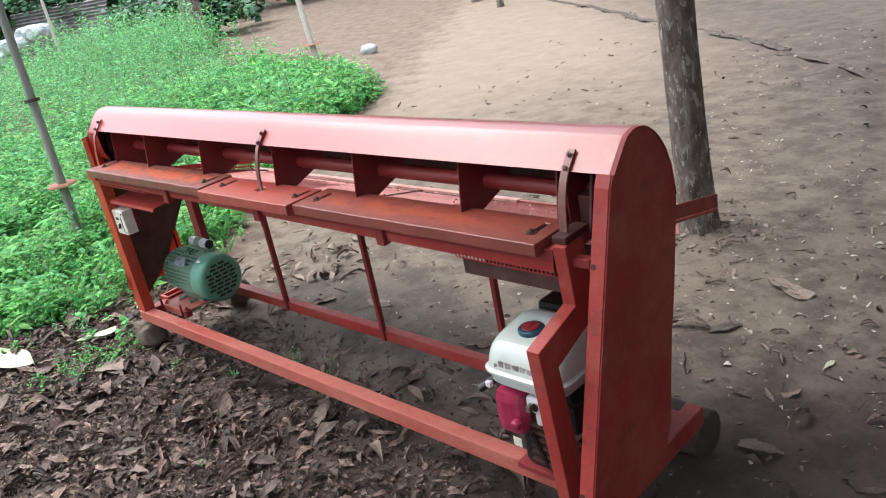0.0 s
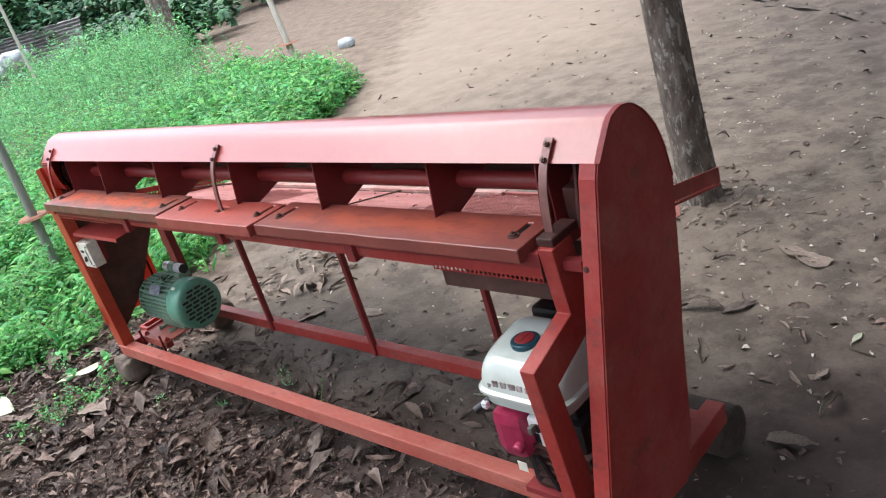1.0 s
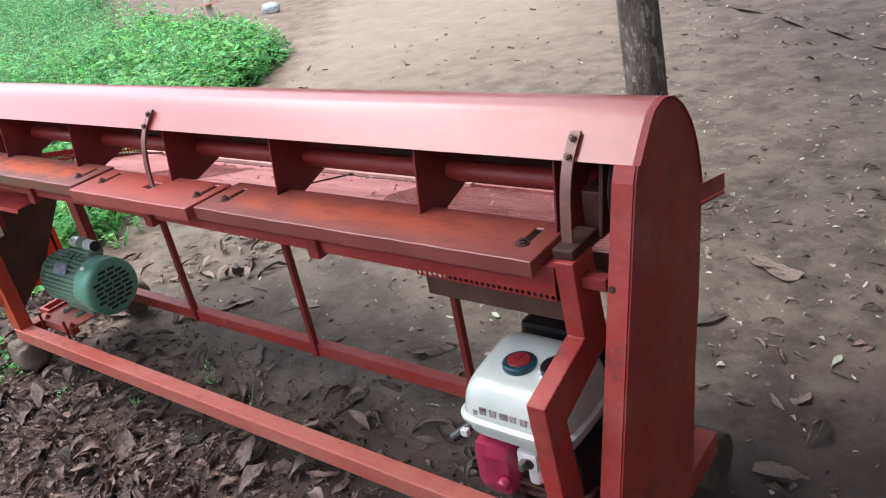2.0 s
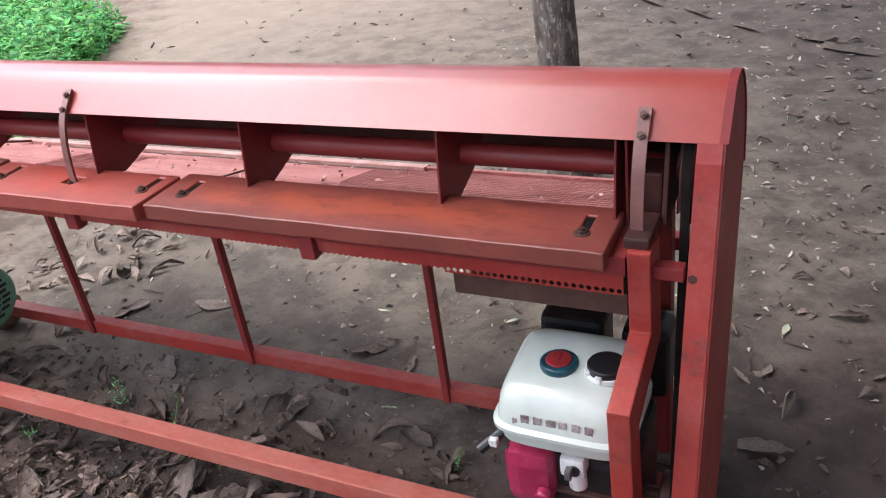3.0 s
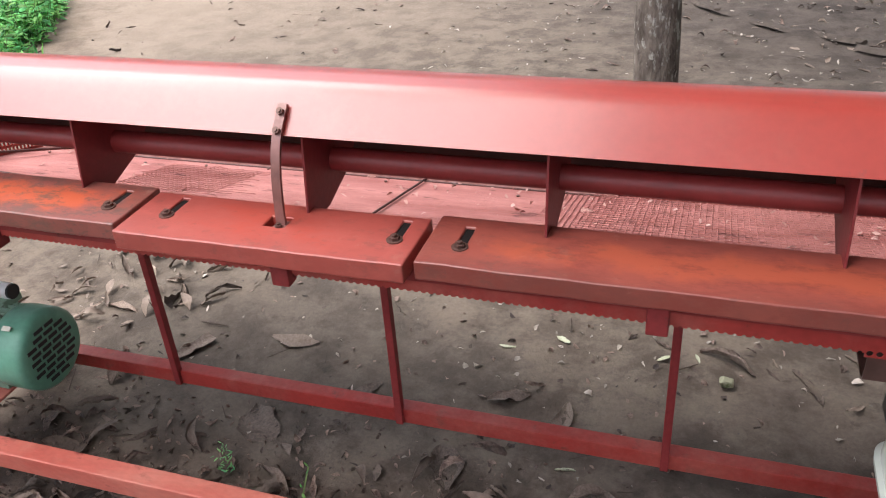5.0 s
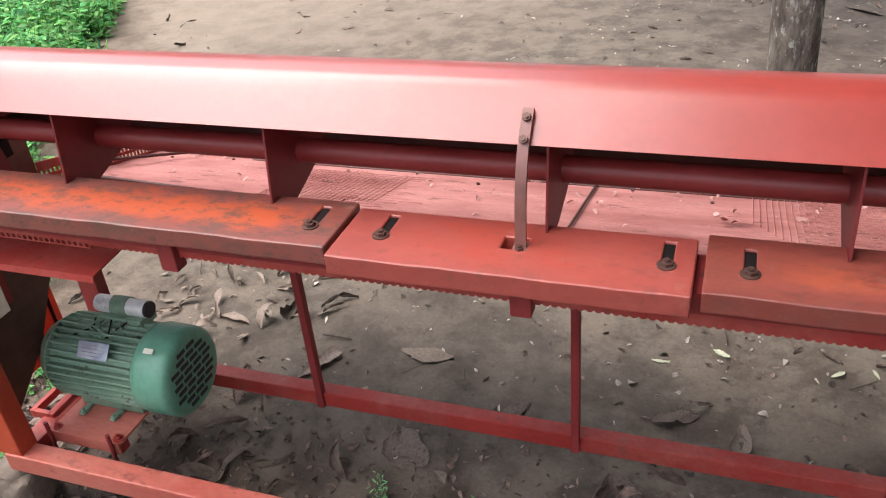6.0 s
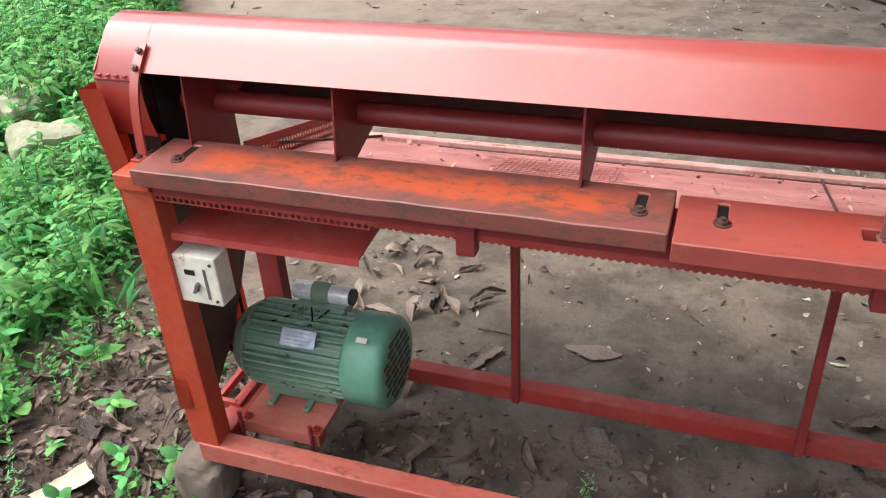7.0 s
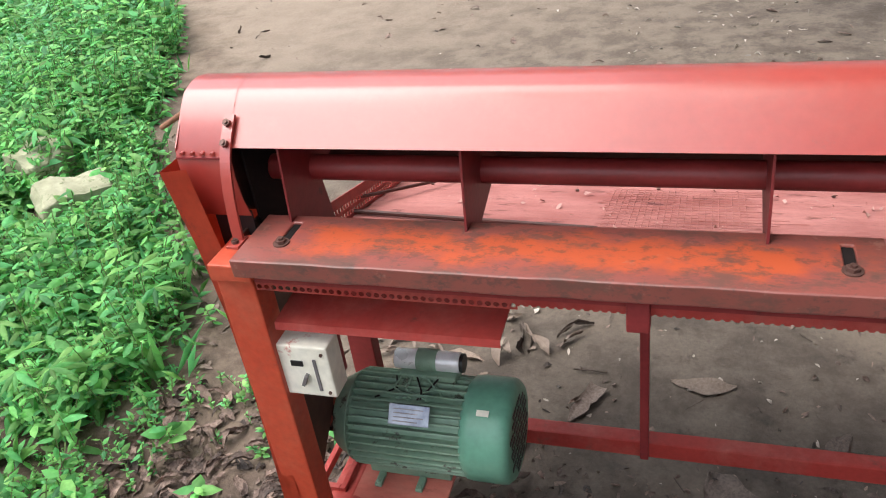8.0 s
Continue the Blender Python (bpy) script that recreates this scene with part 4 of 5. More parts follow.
cap = part("capacitor", rod((0.098, cy, cz), (0.236, cy, cz), 0.021, 28, bevel=0.003), CHROME, motor, "shiny aluminium capacitor", smooth=True)
part("clip_band", rod((0.146, cy, cz), (0.188, cy, cz), 0.0235, 28), GREEN_DARK, cap, smooth=True)
part("end_cap", rod((0.236, cy, cz), (0.243, cy, cz), 0.0195, 24), BLACK, cap)
wire_rng = random.Random(12)
for i in range(9):
    x, drop = 0.105 + 0.011 * i, wire_rng.uniform(0.0, 0.012)
    a = Vector((x, cy - 0.030, 0.414))
    m = Vector((x + wire_rng.uniform(-0.03, 0.03), cy - 0.058 + wire_rng.uniform(-0.008, 0.008), 0.412 - drop))
    e = Vector((x + wire_rng.uniform(-0.05, 0.05), cy - 0.075, 0.398 - drop))
    part("wire", rod(m, e, 0.0020, 6, bm=rod(a, m, 0.0020, 6)), GREEN_DARK if i % 4 else DARK, motor)
part("terminal_saddle", box(0.11, 0.23, cy - 0.03, cy + 0.03, 0.395, 0.420, 0.004), GREEN_DARK, motor)
part("sticker", moved(box(0.290, 0.314, -0.001, 0.001, -0.006, 0.006, 0), Matrix.Translation((0, MY - 0.058, MZ + 0.0965)) @ Matrix.Rotation(radians(-58), 4, "X")), CREAM, cover)

# ---- switch box ----
switch = thing("switch_box", (0.05, 0.02, 0.57), "cream plastic starter switch box with red paint smears", "switch")
part("body", box(-0.003, 0.107, 0.014, 0.062, 0.574, 0.682, 0.004), CREAM, switch)
part("window", box(0.036, 0.058, 0.0120, 0.0150, 0.640, 0.651, 0.0005), BLACK, switch)
part("lever", moved(box(-0.003, 0.003, -0.005, 0.005, -0.012, 0.012, 0.001), Matrix.Translation((0.058, 0.009, 0.614)) @ Matrix.Rotation(radians(25), 4, "Y")), GREY, switch)
part("groove", box(0.077, 0.083, 0.0125, 0.0150, 0.588, 0.656, 0.0005), GREY, switch)
for x in (0.010, 0.096):
    for z in (0.586, 0.668):
        part("screw", rod((x, 0.011, z), (x, 0.015, z), 0.003, 8), STEEL, switch)
part("bracket", box(0.0, 0.10, 0.062, 0.082, 0.585, 0.67, 0.001), RED_DULL, switch)

# ---- petrol engine ----
engine = thing("petrol_engine", (2.28, 0.06, 0.2), "small petrol engine with a white fuel tank and crimson starter cover", "engine")


def tank_mesh():
    """Rounded tank: superellipse rings stacked from the skirt to the domed top."""
    b = bmesh.new()
    cx, cy = 2.276, 0.045
    rows = []
    for z, sx, sy, back in ((0.470, 0.104, 0.090, 0), (0.478, 0.116, 0.100, 0), (0.503, 0.120, 0.103, 0), (0.508, 0.129, 0.112, 0), (0.515, 0.129, 0.112, 0), (0.520, 0.121, 0.104, 0),
                            (0.545, 0.119, 0.102, 0.002), (0.568, 0.116, 0.098, 0.004), (0.585, 0.111, 0.092, 0.006), (0.598, 0.103, 0.084, 0.008), (0.606, 0.090, 0.072, 0.009), (0.609, 0.070, 0.055, 0.010), (0.610, 0.04, 0.034, 0.010)):
        ring = []
        for i in range(40):
            a = 2 * math.pi * i / 40
            c, s = math.cos(a), math.sin(a)
            y = cy + back + sy * math.copysign(abs(s) ** 0.36, s)
            fall = max(0.0, z - 0.53) / 0.08 * 0.16 * max(0.0, 0.10 - y)
            ring.append(b.verts.new((cx + sx * math.copysign(abs(c) ** 0.36, c), y, z - fall)))
        rows.append(ring)
    for r, q in zip(rows, rows[1:]):
        for i in range(40):
            b.faces.new((r[i], r[(i + 1) % 40], q[(i + 1) % 40], q[i]))
    b.faces.new(rows[-1])
    b.faces.new(rows[0][::-1])
    return b


tank = part("fuel_tank", tank_mesh(), WHITE, engine, "white fuel tank", smooth=True)
fc = part("filler_cap", rod((2.257, 0.036, 0.592), (2.257, 0.036, 0.608), 0.0345, 32, bevel=0.006), BLUE, tank, "blue and red filler cap", smooth=True)
part("cap_centre", rod((2.257, 0.036, 0.606), (2.257, 0.036, 0.611), 0.0235, 28, bevel=0.002), CAPRED, fc, smooth=True)
part("cap_rib", box(2.255, 2.259, 0.020, 0.052, 0.610, 0.6125, 0.001), CAPRED, fc)
bc = part("fuel_cap", rod((2.342, 0.038, 0.598), (2.342, 0.038, 0.617), 0.034, 32, bevel=0.004), BLACK, tank, "black fuel cap with a chrome rim", smooth=True)
part("cap_rim", rod((2.342, 0.038, 0.594), (2.342, 0.038, 0.604), 0.0375, 32, bevel=0.003), CHROME, bc, smooth=True)
for a in (150, 215, 260):
    part("cap_tab", moved(box(0.030, 0.040, -0.006, 0.006, -0.008, 0.004, 0.002), Matrix.Translation((2.342, 0.038, 0.606)) @ Matrix.Rotation(radians(a), 4, "Z")), CHROME, bc)
for i, w in enumerate((0.0145, 0.0150, 0.0180, 0.0140, 0.0145, 0.0140)):
    x = 2.212 + i * 0.0228
    part("badge_bar", box(x, x + w, -0.0564, -0.0535, 0.529, 0.547, 0.0), PRINT, tank)
part("badge_bar", box(2.196, 2.205, -0.0562, -0.0535, 0.524, 0.537, 0.0), PRINT, tank)
part("air_cleaner", box(2.176, 2.300, 0.165, 0.255, 0.50, 0.602, 0.012), BLACK, engine)
part("silencer", box(2.33, 2.42, 0.17, 0.27, 0.44, 0.59, 0.02), BLACK, engine)
part("crankcase", box(2.215, 2.40, -0.02, 0.19, 0.215, 0.440, 0.02), BLACK, engine)
for i in range(6):
    part("cooling_fin", box(2.25, 2.41, -0.032, 0.02, 0.245 + i * 0.022, 0.252 + i * 0.022, 0.001), STEEL, engine)
part("engine_block", box(2.23, 2.38, 0.0, 0.17, 0.42, 0.475, 0.006), BLACK, engine)
st = part("starter_cover", box(2.168, 2.258, -0.058, 0.10, 0.325, 0.455, 0.030), PINK, engine, "crimson plastic cover")
for i in range(4):
    part("cover_rib", box(2.164, 2.170, -0.035 + i * 0.022, -0.025 + i * 0.022, 0.36, 0.43, 0.001), PINK, st)
part("cover_knob", rod((2.245, -0.054, 0.375), (2.245, -0.075, 0.372), 0.014, 18, bevel=0.006), PINK, st, smooth=True)
cb = part("carburettor", box(2.272, 2.318, -0.046, 0.02, 0.412, 0.455, 0.008), CHROME, engine, "bright carburettor")
part("air_throat", rod((2.300, -0.050, 0.432), (2.300, -0.044, 0.432), 0.011, 18), BLACK, cb)
part("choke_lever", box(2.287, 2.299, -0.066, -0.048, 0.424, 0.444, 0.003), ALU, cb)
part("float_bowl", rod((2.298, -0.020, 0.37), (2.298, -0.020, 0.415), 0.017, 20, bevel=0.004), CHROME, cb, smooth=True)
part("tag", moved(box(2.232, 2.258, -0.0705, -0.069, 0.312, 0.338, 0), Matrix()), CREAM, engine)
part("fuel_tap", rod((2.118, -0.045, 0.432), (2.185, 0.02, 0.478), 0.011, 12), BLACK, engine)
part("tap_lever", box(2.136, 2.152, -0.040, -0.026, 0.440, 0.456, 0.002), CHROME, engine)
part("fuel_hose", rod((2.27, -0.04, 0.34), (2.30, -0.03, 0.24), 0.006, 10), BLACK, engine)
part("mount_plate", box(2.19, 2.43, -0.03, 0.21, 0.197, 0.215, 0.002), RED_DULL, engine)
part("engine_pulley", rod((2.43, 0.07, 0.30), (2.466, 0.07, 0.30), 0.047, 28, bevel=0.004), STEEL, engine, smooth=True)
part("crankshaft", rod((2.395, 0.07, 0.30), (2.44, 0.07, 0.30), 0.012, 16), STEEL, engine)


# ---- supports ----
def boulder(name, at, size, material, label, category, seed, rough=0.18, turn=0.0, group=""):
    b = bmesh.new()
    bmesh.ops.create_icosphere(b, subdivisions=4, radius=1.0)
    for v in b.verts:
        p = v.co.copy()
        flat = Vector((math.copysign(abs(p.x) ** 0.7, p.x), math.copysign(abs(p.y) ** 0.7, p.y), math.copysign(abs(p.z) ** 0.7, p.z)))
        k = 1 + rough * noise.noise(p * 1.6 + Vector((seed, 0, 0))) + rough * 0.35 * noise.noise(p * 6 + Vector((0, seed, 0)))
        v.co = Vector((flat.x * size[0], flat.y * size[1], flat.z * size[2])) * k * 0.85
    ob = part(name, b, material, smooth=True)
    ob.matrix_basis = pose(*at, 0, 0, turn)
    return tagged(ob, label, category, group)


boulder("stone", (-0.06, 0.03, 0.065), (0.085, 0.075, 0.075), ROCK, "brown stone propping up the frame corner", "stone", 3)
boulder("stone", (0.0, 0.47, 0.07), (0.085, 0.075, 0.075), ROCK, "brown stone under the rear of the frame", "stone", 5)
boulder("stone", (2.44, -0.02, 0.055), (0.08, 0.08, 0.07), ROCK, "brown stone under the front of the frame", "stone", 6)
logm = rod((2.30, 0.485, 0.068), (2.475, 0.475, 0.070), 0.074, 24, 0.070, bevel=0.008)
for v in logm.verts:
    v.co += Vector((0, 0.008, 0.01)) * noise.noise(v.co * 14)
tagged(part("log_block", logm, LOG, smooth=True), "short dark wooden log under the rear frame corner", "log")


def hewn_block(at, size, turn, tip, seed, label):
    """A rough-hewn building stone: chipped corners, uneven faces."""
    b = bmesh.new()
    bmesh.ops.create_cube(b, size=1.0, matrix=Matrix.Diagonal((*size, 1)))
    bmesh.ops.bevel(b, geom=b.edges[:], offset=0.018, segments=2, affect="EDGES", profile=0.5)
    bmesh.ops.subdivide_edges(b, edges=b.edges[:], cuts=4, use_grid_fill=True)
    for v in b.verts:
        v.co += Vector((noise.noise(v.co * 9 + Vector((seed, 0, 0))), noise.noise(v.co * 9 + Vector((0, seed, 0))), noise.noise(v.co * 9 + Vector((0, 0, seed))))) * 0.034
        v.co += v.co.normalized() * 0.006 * noise.noise(v.co * 34)
    ob = part("stone", b, STONE, smooth=True)
    ob.matrix_basis = pose(*at, tip, 4, turn)
    return tagged(ob, label, "stone")


hewn_block((-1.76, 1.46, 0.040), (0.29, 0.17, 0.25), 50, 12, 9, "pale moss-stained building stone half sunk in weeds")
hewn_block((-2.10, 1.70, 0.050), (0.24, 0.20, 0.30), -12, 10, 12, "pale weathered building stone among tall weeds")
boulder("stone", (-5.38, 6.23, 0.05), (0.16, 0.09, 0.08), WHITEWASH, "pale stone lying on bare earth", "stone", 15)


# ---- trees and poles ----
def trunk_mesh(base, top, r0, r1, seed, seg=28, rows=60, flare=0.25):
    """A bark-covered stem with a flared foot, slight bends and lumps."""
    b = bmesh.new()
    base, top = Vector(base), Vector(top)
    h = (top - base).length
    grid = []
    for j in range(rows + 1):
        k = j / rows
        c = base.lerp(top, k) + Vector((noise.noise((k * 3, seed, 0)), noise.noise((k * 3, 0, seed)), 0)) * 0.02 * h * k * (1 - k) * 2
        r = (r0 + (r1 - r0) * k) * (1 + flare * math.exp(-k * h / 0.09))
        row = []
        for i in range(seg):
            a = 2 * math.pi * i / seg
            d = Vector((math.cos(a), math.sin(a), 0))
            q = 1 + 0.06 * noise.noise((d.x * 2 + seed, d.y * 2, k * h * 3)) + 0.035 * noise.noise((d.x * 9, d.y * 9 + seed, k * h * 6))
            row.append(b.verts.new(c + d * r * q))
        grid.append(row)
    for r, q in zip(grid, grid[1:]):
        for i in range(seg):
            b.faces.new((r[i], r[(i + 1) % seg], q[(i + 1) % seg], q[i]))
    b.faces.new(grid[-1])
    b.faces.new(grid[0][::-1])
    return b


def leaf_cloud(centres, radius, count, size, seed, flat=0.6):
    """Many small folded leaves in loose clumps; returns vertices and faces."""
    g = np.random.default_rng(seed)
    idx = g.integers(0, len(centres), count)
    c = np.array(centres)[idx] + g.normal(size=(count, 3)) * np.array([radius, radius, radius * flat])
    return leaf_mesh(c, g, size)


def leaf_mesh(c, g, size, heading=None, tilt=None, width=0.30):
    """One folded leaf of six points at each place: spine, two sides."""
    n = len(c)
    s = size * g.uniform(0.6, 1.35, n)
    az = g.uniform(0, 2 * np.pi, n) if heading is None else heading
    ti = g.normal(0.15, 0.45, n) if tilt is None else tilt
    d = np.stack([np.cos(az) * np.cos(ti), np.sin(az) * np.cos(ti), np.sin(ti)], 1)
    side = np.stack([-np.sin(az), np.cos(az), np.zeros(n)], 1)
    roll = g.normal(0, 0.35, n)[:, None]
    nrm = np.cross(d, side)
    side = side * np.cos(roll) + nrm * np.sin(roll)
    nrm = np.cross(d, side)
    s = s[:, None]
    w = np.broadcast_to(np.asarray(width, dtype=float).reshape(-1, 1), (n, 1))
    down = np.array([0, 0, 1.0])
    p0 = c
    p1 = c + d * s * 0.26 + side * s * w * 0.9 - nrm * s * 0.05
    p2 = c + d * s * 0.26 - side * s * w * 0.9 - nrm * s * 0.05
    p4 = c + d * s * 0.62 + side * s * w * 0.75 - nrm * s * 0.05 - down * s * 0.05
    p5 = c + d * s * 0.62 - side * s * w * 0.75 - nrm * s * 0.05 - down * s * 0.05
    pm = c + d * s * 0.45 + nrm * s * 0.05
    p3 = c + d * s - down * s * 0.18
    v = np.stack([p0, p1, p2, pm, p3, p4, p5], 1).reshape(-1, 3)
    k = np.arange(n)[:, None] * 7
    f = np.concatenate([k + np.array([t]) for t in ([0, 3, 1], [1, 3, 5], [5, 3, 4], [0, 2, 3], [2, 6, 3], [6, 4, 3])])
    return v, f


def raw_mesh(name, v, f, material, smooth=True):
    me = bpy.data.meshes.new(name)
    me.vertices.add(len(v))
    me.vertices.foreach_set("co", np.ascontiguousarray(v, dtype=np.float32).ravel())
    k = f.shape[1]
    me.loops.add(len(f) * k)
    me.loops.foreach_set("vertex_index", np.ascontiguousarray(f, dtype=np.int32).ravel())
    me.polygons.add(len(f))
    me.polygons.foreach_set("loop_start", np.arange(len(f), dtype=np.int32) * k)
    me.polygons.foreach_set("use_smooth", np.full(len(f), smooth))
    me.materials.append(material)
    me.update(calc_edges=True)
    return me


def tree(base, top, r0, r1, seed, label, crown=None, limbs=()):
    t = thing("tree", base, label, "tree")
    part("trunk", trunk_mesh(base, top, r0, r1, seed), BARK, t, smooth=True)
    for a, b, ra in limbs:
        part("limb", rod(a, b, ra, 10, ra * 0.4), BARK, t, smooth=True)
    if crown:
        v, f = leaf_cloud(*crown)
        ob = new("crown", raw_mesh("crown", v, f, BUSH))
        ob.parent = t
        ob.matrix_parent_inverse = Matrix.Translation(-t.location)
    return t


g = np.random.default_rng(21)
# unseen crown, set off to the right to shade ground and darken reflections
crown_points = [(4.3 + 1.7 * a, 1.6 + 1.9 * b, 4.7 + 0.7 * c) for a, b, c in g.normal(size=(100, 3)) * 0.9]
crown_points += [(2.3 + 1.6 * a, 4.0 + 1.0 * b, 5.2 + 0.7 * c) for a, b, c in g.uniform(-1, 1, size=(70, 3))]
tree((1.655, 2.02, -0.03), (1.50, 2.02, 3.9), 0.083, 0.072, 4.0, "slim tree with rough grey-brown lichened bark in bare earth",
     (crown_points, 0.30, 28000, 0.19, 31), (((1.5, 2.02, 3.6), (3.4, 1.4, 4.7), 0.05), ((1.5, 2.02, 3.7), (2.4, 3.2, 4.8), 0.05), ((1.5, 2.02, 3.5), (3.0, 0.2, 4.5), 0.045)))
# unseen tree added overhead; its crown darkens the hood's reflection on the right
back_points = [(gb.uniform(1.6, 5.6), gb.uniform(-2.8, 0.3), 4.9 + 0.35 * gb.normal()) for gb in [np.random.default_rng(61)] for _ in range(180)]
tree((4.9, -3.4, -0.03), (4.6, -3.1, 4.4), 0.12, 0.09, 5.0, "added tree out of view, its dark green leaves shading the hood",
     (back_points, 0.24, 22000, 0.19, 33), (((4.65, -3.1, 4.0), (2.6, -2.2, 5.0), 0.06), ((4.65, -3.1, 3.9), (3.4, -1.6, 5.0), 0.05)))
tree((-11.4, 7.2, -0.03), (-11.6, 7.3, 4.5), 0.20, 0.17, 8.0, "grey tree trunk standing behind the weeds")
tree((-6.9, 10.3, -0.03), (-7.1, 10.4, 4.5), 0.09, 0.08, 9.0, "slim grey tree trunk at the back of the yard")
tree((-5.6, 9.4, -0.03), (-5.7, 9.5, 4.5), 0.055, 0.05, 10.0, "thin brown tree trunk at the back of the yard")


def pole(base, top, r, label, collar=None, plate_at=None, finish=POLE):
    p = thing("pole", base, label, "pole")
    part("shaft", rod(base, top, r, 14, r * 0.8), finish, p, smooth=True)
    d = (Vector(top) - Vector(base)).normalized()
    if collar:
        c = Vector(base) + d * collar
        part("collar", rod(c, c + d * 0.02, r * 1.6, 14), LOG, p)
    if plate_at:
        c = Vector(base) + d * plate_at
        part("rust_disc", rod(c, c + Vector((0, 0, 0.012)), r * 3.4, 8, r * 3.0), RUST, p, "rusty brown plate")
    return p


pole((-1.70, 0.44, -0.02), (-1.98, 0.58, 2.6), 0.028, "grey metal pole standing in the weeds", 1.02, 0.50)
pole((-6.35, 6.05, -0.02), (-6.95, 6.3, 2.2), 0.045, "pale peeled wooden stake with a rusty disc at its foot", None, 0.22, STAKE)
pole((-9.8, 3.9, -0.02), (-10.3, 4.1, 2.6), 0.028, "pale thin stake among the weeds", None, None, STAKE)


# ---- far edge of the yard ----
def corrugated(at, length, height, turn):
    b = bmesh.new()
    n = int(height / 0.02)
    lo = [b.verts.new((0, 0.022 * math.sin(i * 1.35), i * 0.02)) for i in range(n)]
    hi = [b.verts.new((length, 0.022 * math.sin(i * 1.35), i * 0.02)) for i in range(n)]
    for i in range(n - 1):
        b.faces.new((lo[i], hi[i], hi[i + 1], lo[i + 1]))
    r = bmesh.ops.extrude_face_region(b, geom=b.faces[:])
    bmesh.ops.translate(b, vec=(0, 0.004, 0), verts=[q for q in r["geom"] if isinstance(q, bmesh.types.BMVert)])
    ob = part("fence_sheet", b, FENCE, smooth=True)
    ob.matrix_basis = pose(*at, -14, 0, turn)
    return tagged(ob, "grey corrugated sheet fence at the yard's far edge", "fence")


corrugated((-22.0, 7.5, -0.02), 3.4, 1.25, 25)
corrugated((-18.7, 9.2, -0.02), 3.0, 0.9, 32)


def bush(at, r, count, size, seed, label):
    t = thing("bush", at, label, "bush")
    gg = np.random.default_rng(seed)
    cs = [(at[0] + r * a, at[1] + r * b, abs(at[2] + r * 0.5 + r * 0.45 * c)) for a, b, c in gg.normal(size=(26, 3)) * 0.55]
    for k in range(5):
        c = cs[k]
        part("stem", rod((at[0] + 0.05 * k, at[1], -0.05), c, 0.02, 6, 0.01), BARK, t)
    v, f = leaf_cloud(cs, r * 0.17, count, size, seed + 1)
    v[:, 2] = np.abs(v[:, 2])
    ob = new("foliage", raw_mesh("foliage", v, f, BUSH))
    ob.parent = t
    ob.matrix_parent_inverse = Matrix.Translation(-t.location)
    return t


for i, (x, y, r) in enumerate(((-22.5, 5.5, 1.3), (-17.0, 9.6, 1.2), (-13.6, 8.6, 1.0), (-21.0, 10.0, 1.8), (-24.0, 8.0, 2.0), (-18.0, 12.5, 1.6), (-25.5, 5.0, 2.2), (-20.5, 4.4, 0.9))):
    bush((x, y, 0.0), r, 2200, 0.22, 50 + i, "dark green leafy bush at the yard's edge")

for i in range(9):
    boulder("stone", (-19.6 - 0.5 * (i % 3) + 0.2 * i, 6.3 + 0.35 * (i // 3), 0.25 + 0.22 * (i // 3)), (0.5, 0.35, 0.22), WHITEWASH, "pale rubble block heaped beyond the weeds", "stone", 30 + i, 0.2, 25 * i, "rubble heap")

# low earth bank and a red tub by the far buildings
bank = bmesh.new()
bmesh.ops.create_icosphere(bank, subdivisions=4, radius=1.0)
for v in bank.verts:
    v.co = Vector((v.co.x * 2.6, v.co.y * 0.8, max(-0.1, v.co.z) * 0.45)) * (1 + 0.2 * noise.noise(v.co * 3))
bk = part("earth_bank", bank, ROCK, smooth=True)
bk.matrix_basis = pose(-12.5, 13.4, 0, 0, 0, -28)
tagged(bk, "low grey-brown bank of earth and rubble", "earth bank")

# the belt of trees beyond the yard, mostly unseen, added to block low sky
gg = np.random.default_rng(91)
woods = [(x, 20 + 3 * gg.normal() + 0.03 * x * x * 0.2, abs(gg.normal(7.5, 4.2))) for x in gg.uniform(-34, 16, 620)]
woods += [(-30 + 3 * gg.normal(), y, abs(gg.normal(3.0, 1.6))) for y in gg.uniform(-12, 18, 460)]
woods += [(x, -13 + 2 * gg.normal(), abs(gg.normal(2.4, 1.2))) for x in gg.uniform(-30, 16, 220)]
woods += [(15 + 2 * gg.normal(), y, abs(gg.normal(5.0, 2.6))) for y in gg.uniform(-12, 20, 220)]
v, f = leaf_cloud(woods, 0.9, 62000, 0.62, 92)
v[:, 2] = np.abs(v[:, 2])
tagged(new("far_trees", raw_mesh("far_trees", v, f, BUSH)), "dark green belt of added trees beyond the yard, mostly out of view", "trees", kind="stuff")

# plain unseen walls behind the one who films, added to bounce and block light
PLASTER = surface("pale_plaster", (0.42, 0.37, 0.31), (0.52, 0.47, 0.40), 2.0, 0.9, bump=0.2)
tagged(part("added_wall_south", box(-6, 8.0, -6.2, -6.0, -0.05, 2.4, 0.01), PLASTER), "plain pale plastered wall out of view, added to bounce light", "wall", kind="structure")
tagged(part("added_wall_east", box(6.8, 7.0, -6.0, 9.0, -0.05, 3.6, 0.01), ROCK), "plain brown earthen wall out of view, added to block light", "wall", kind="structure")

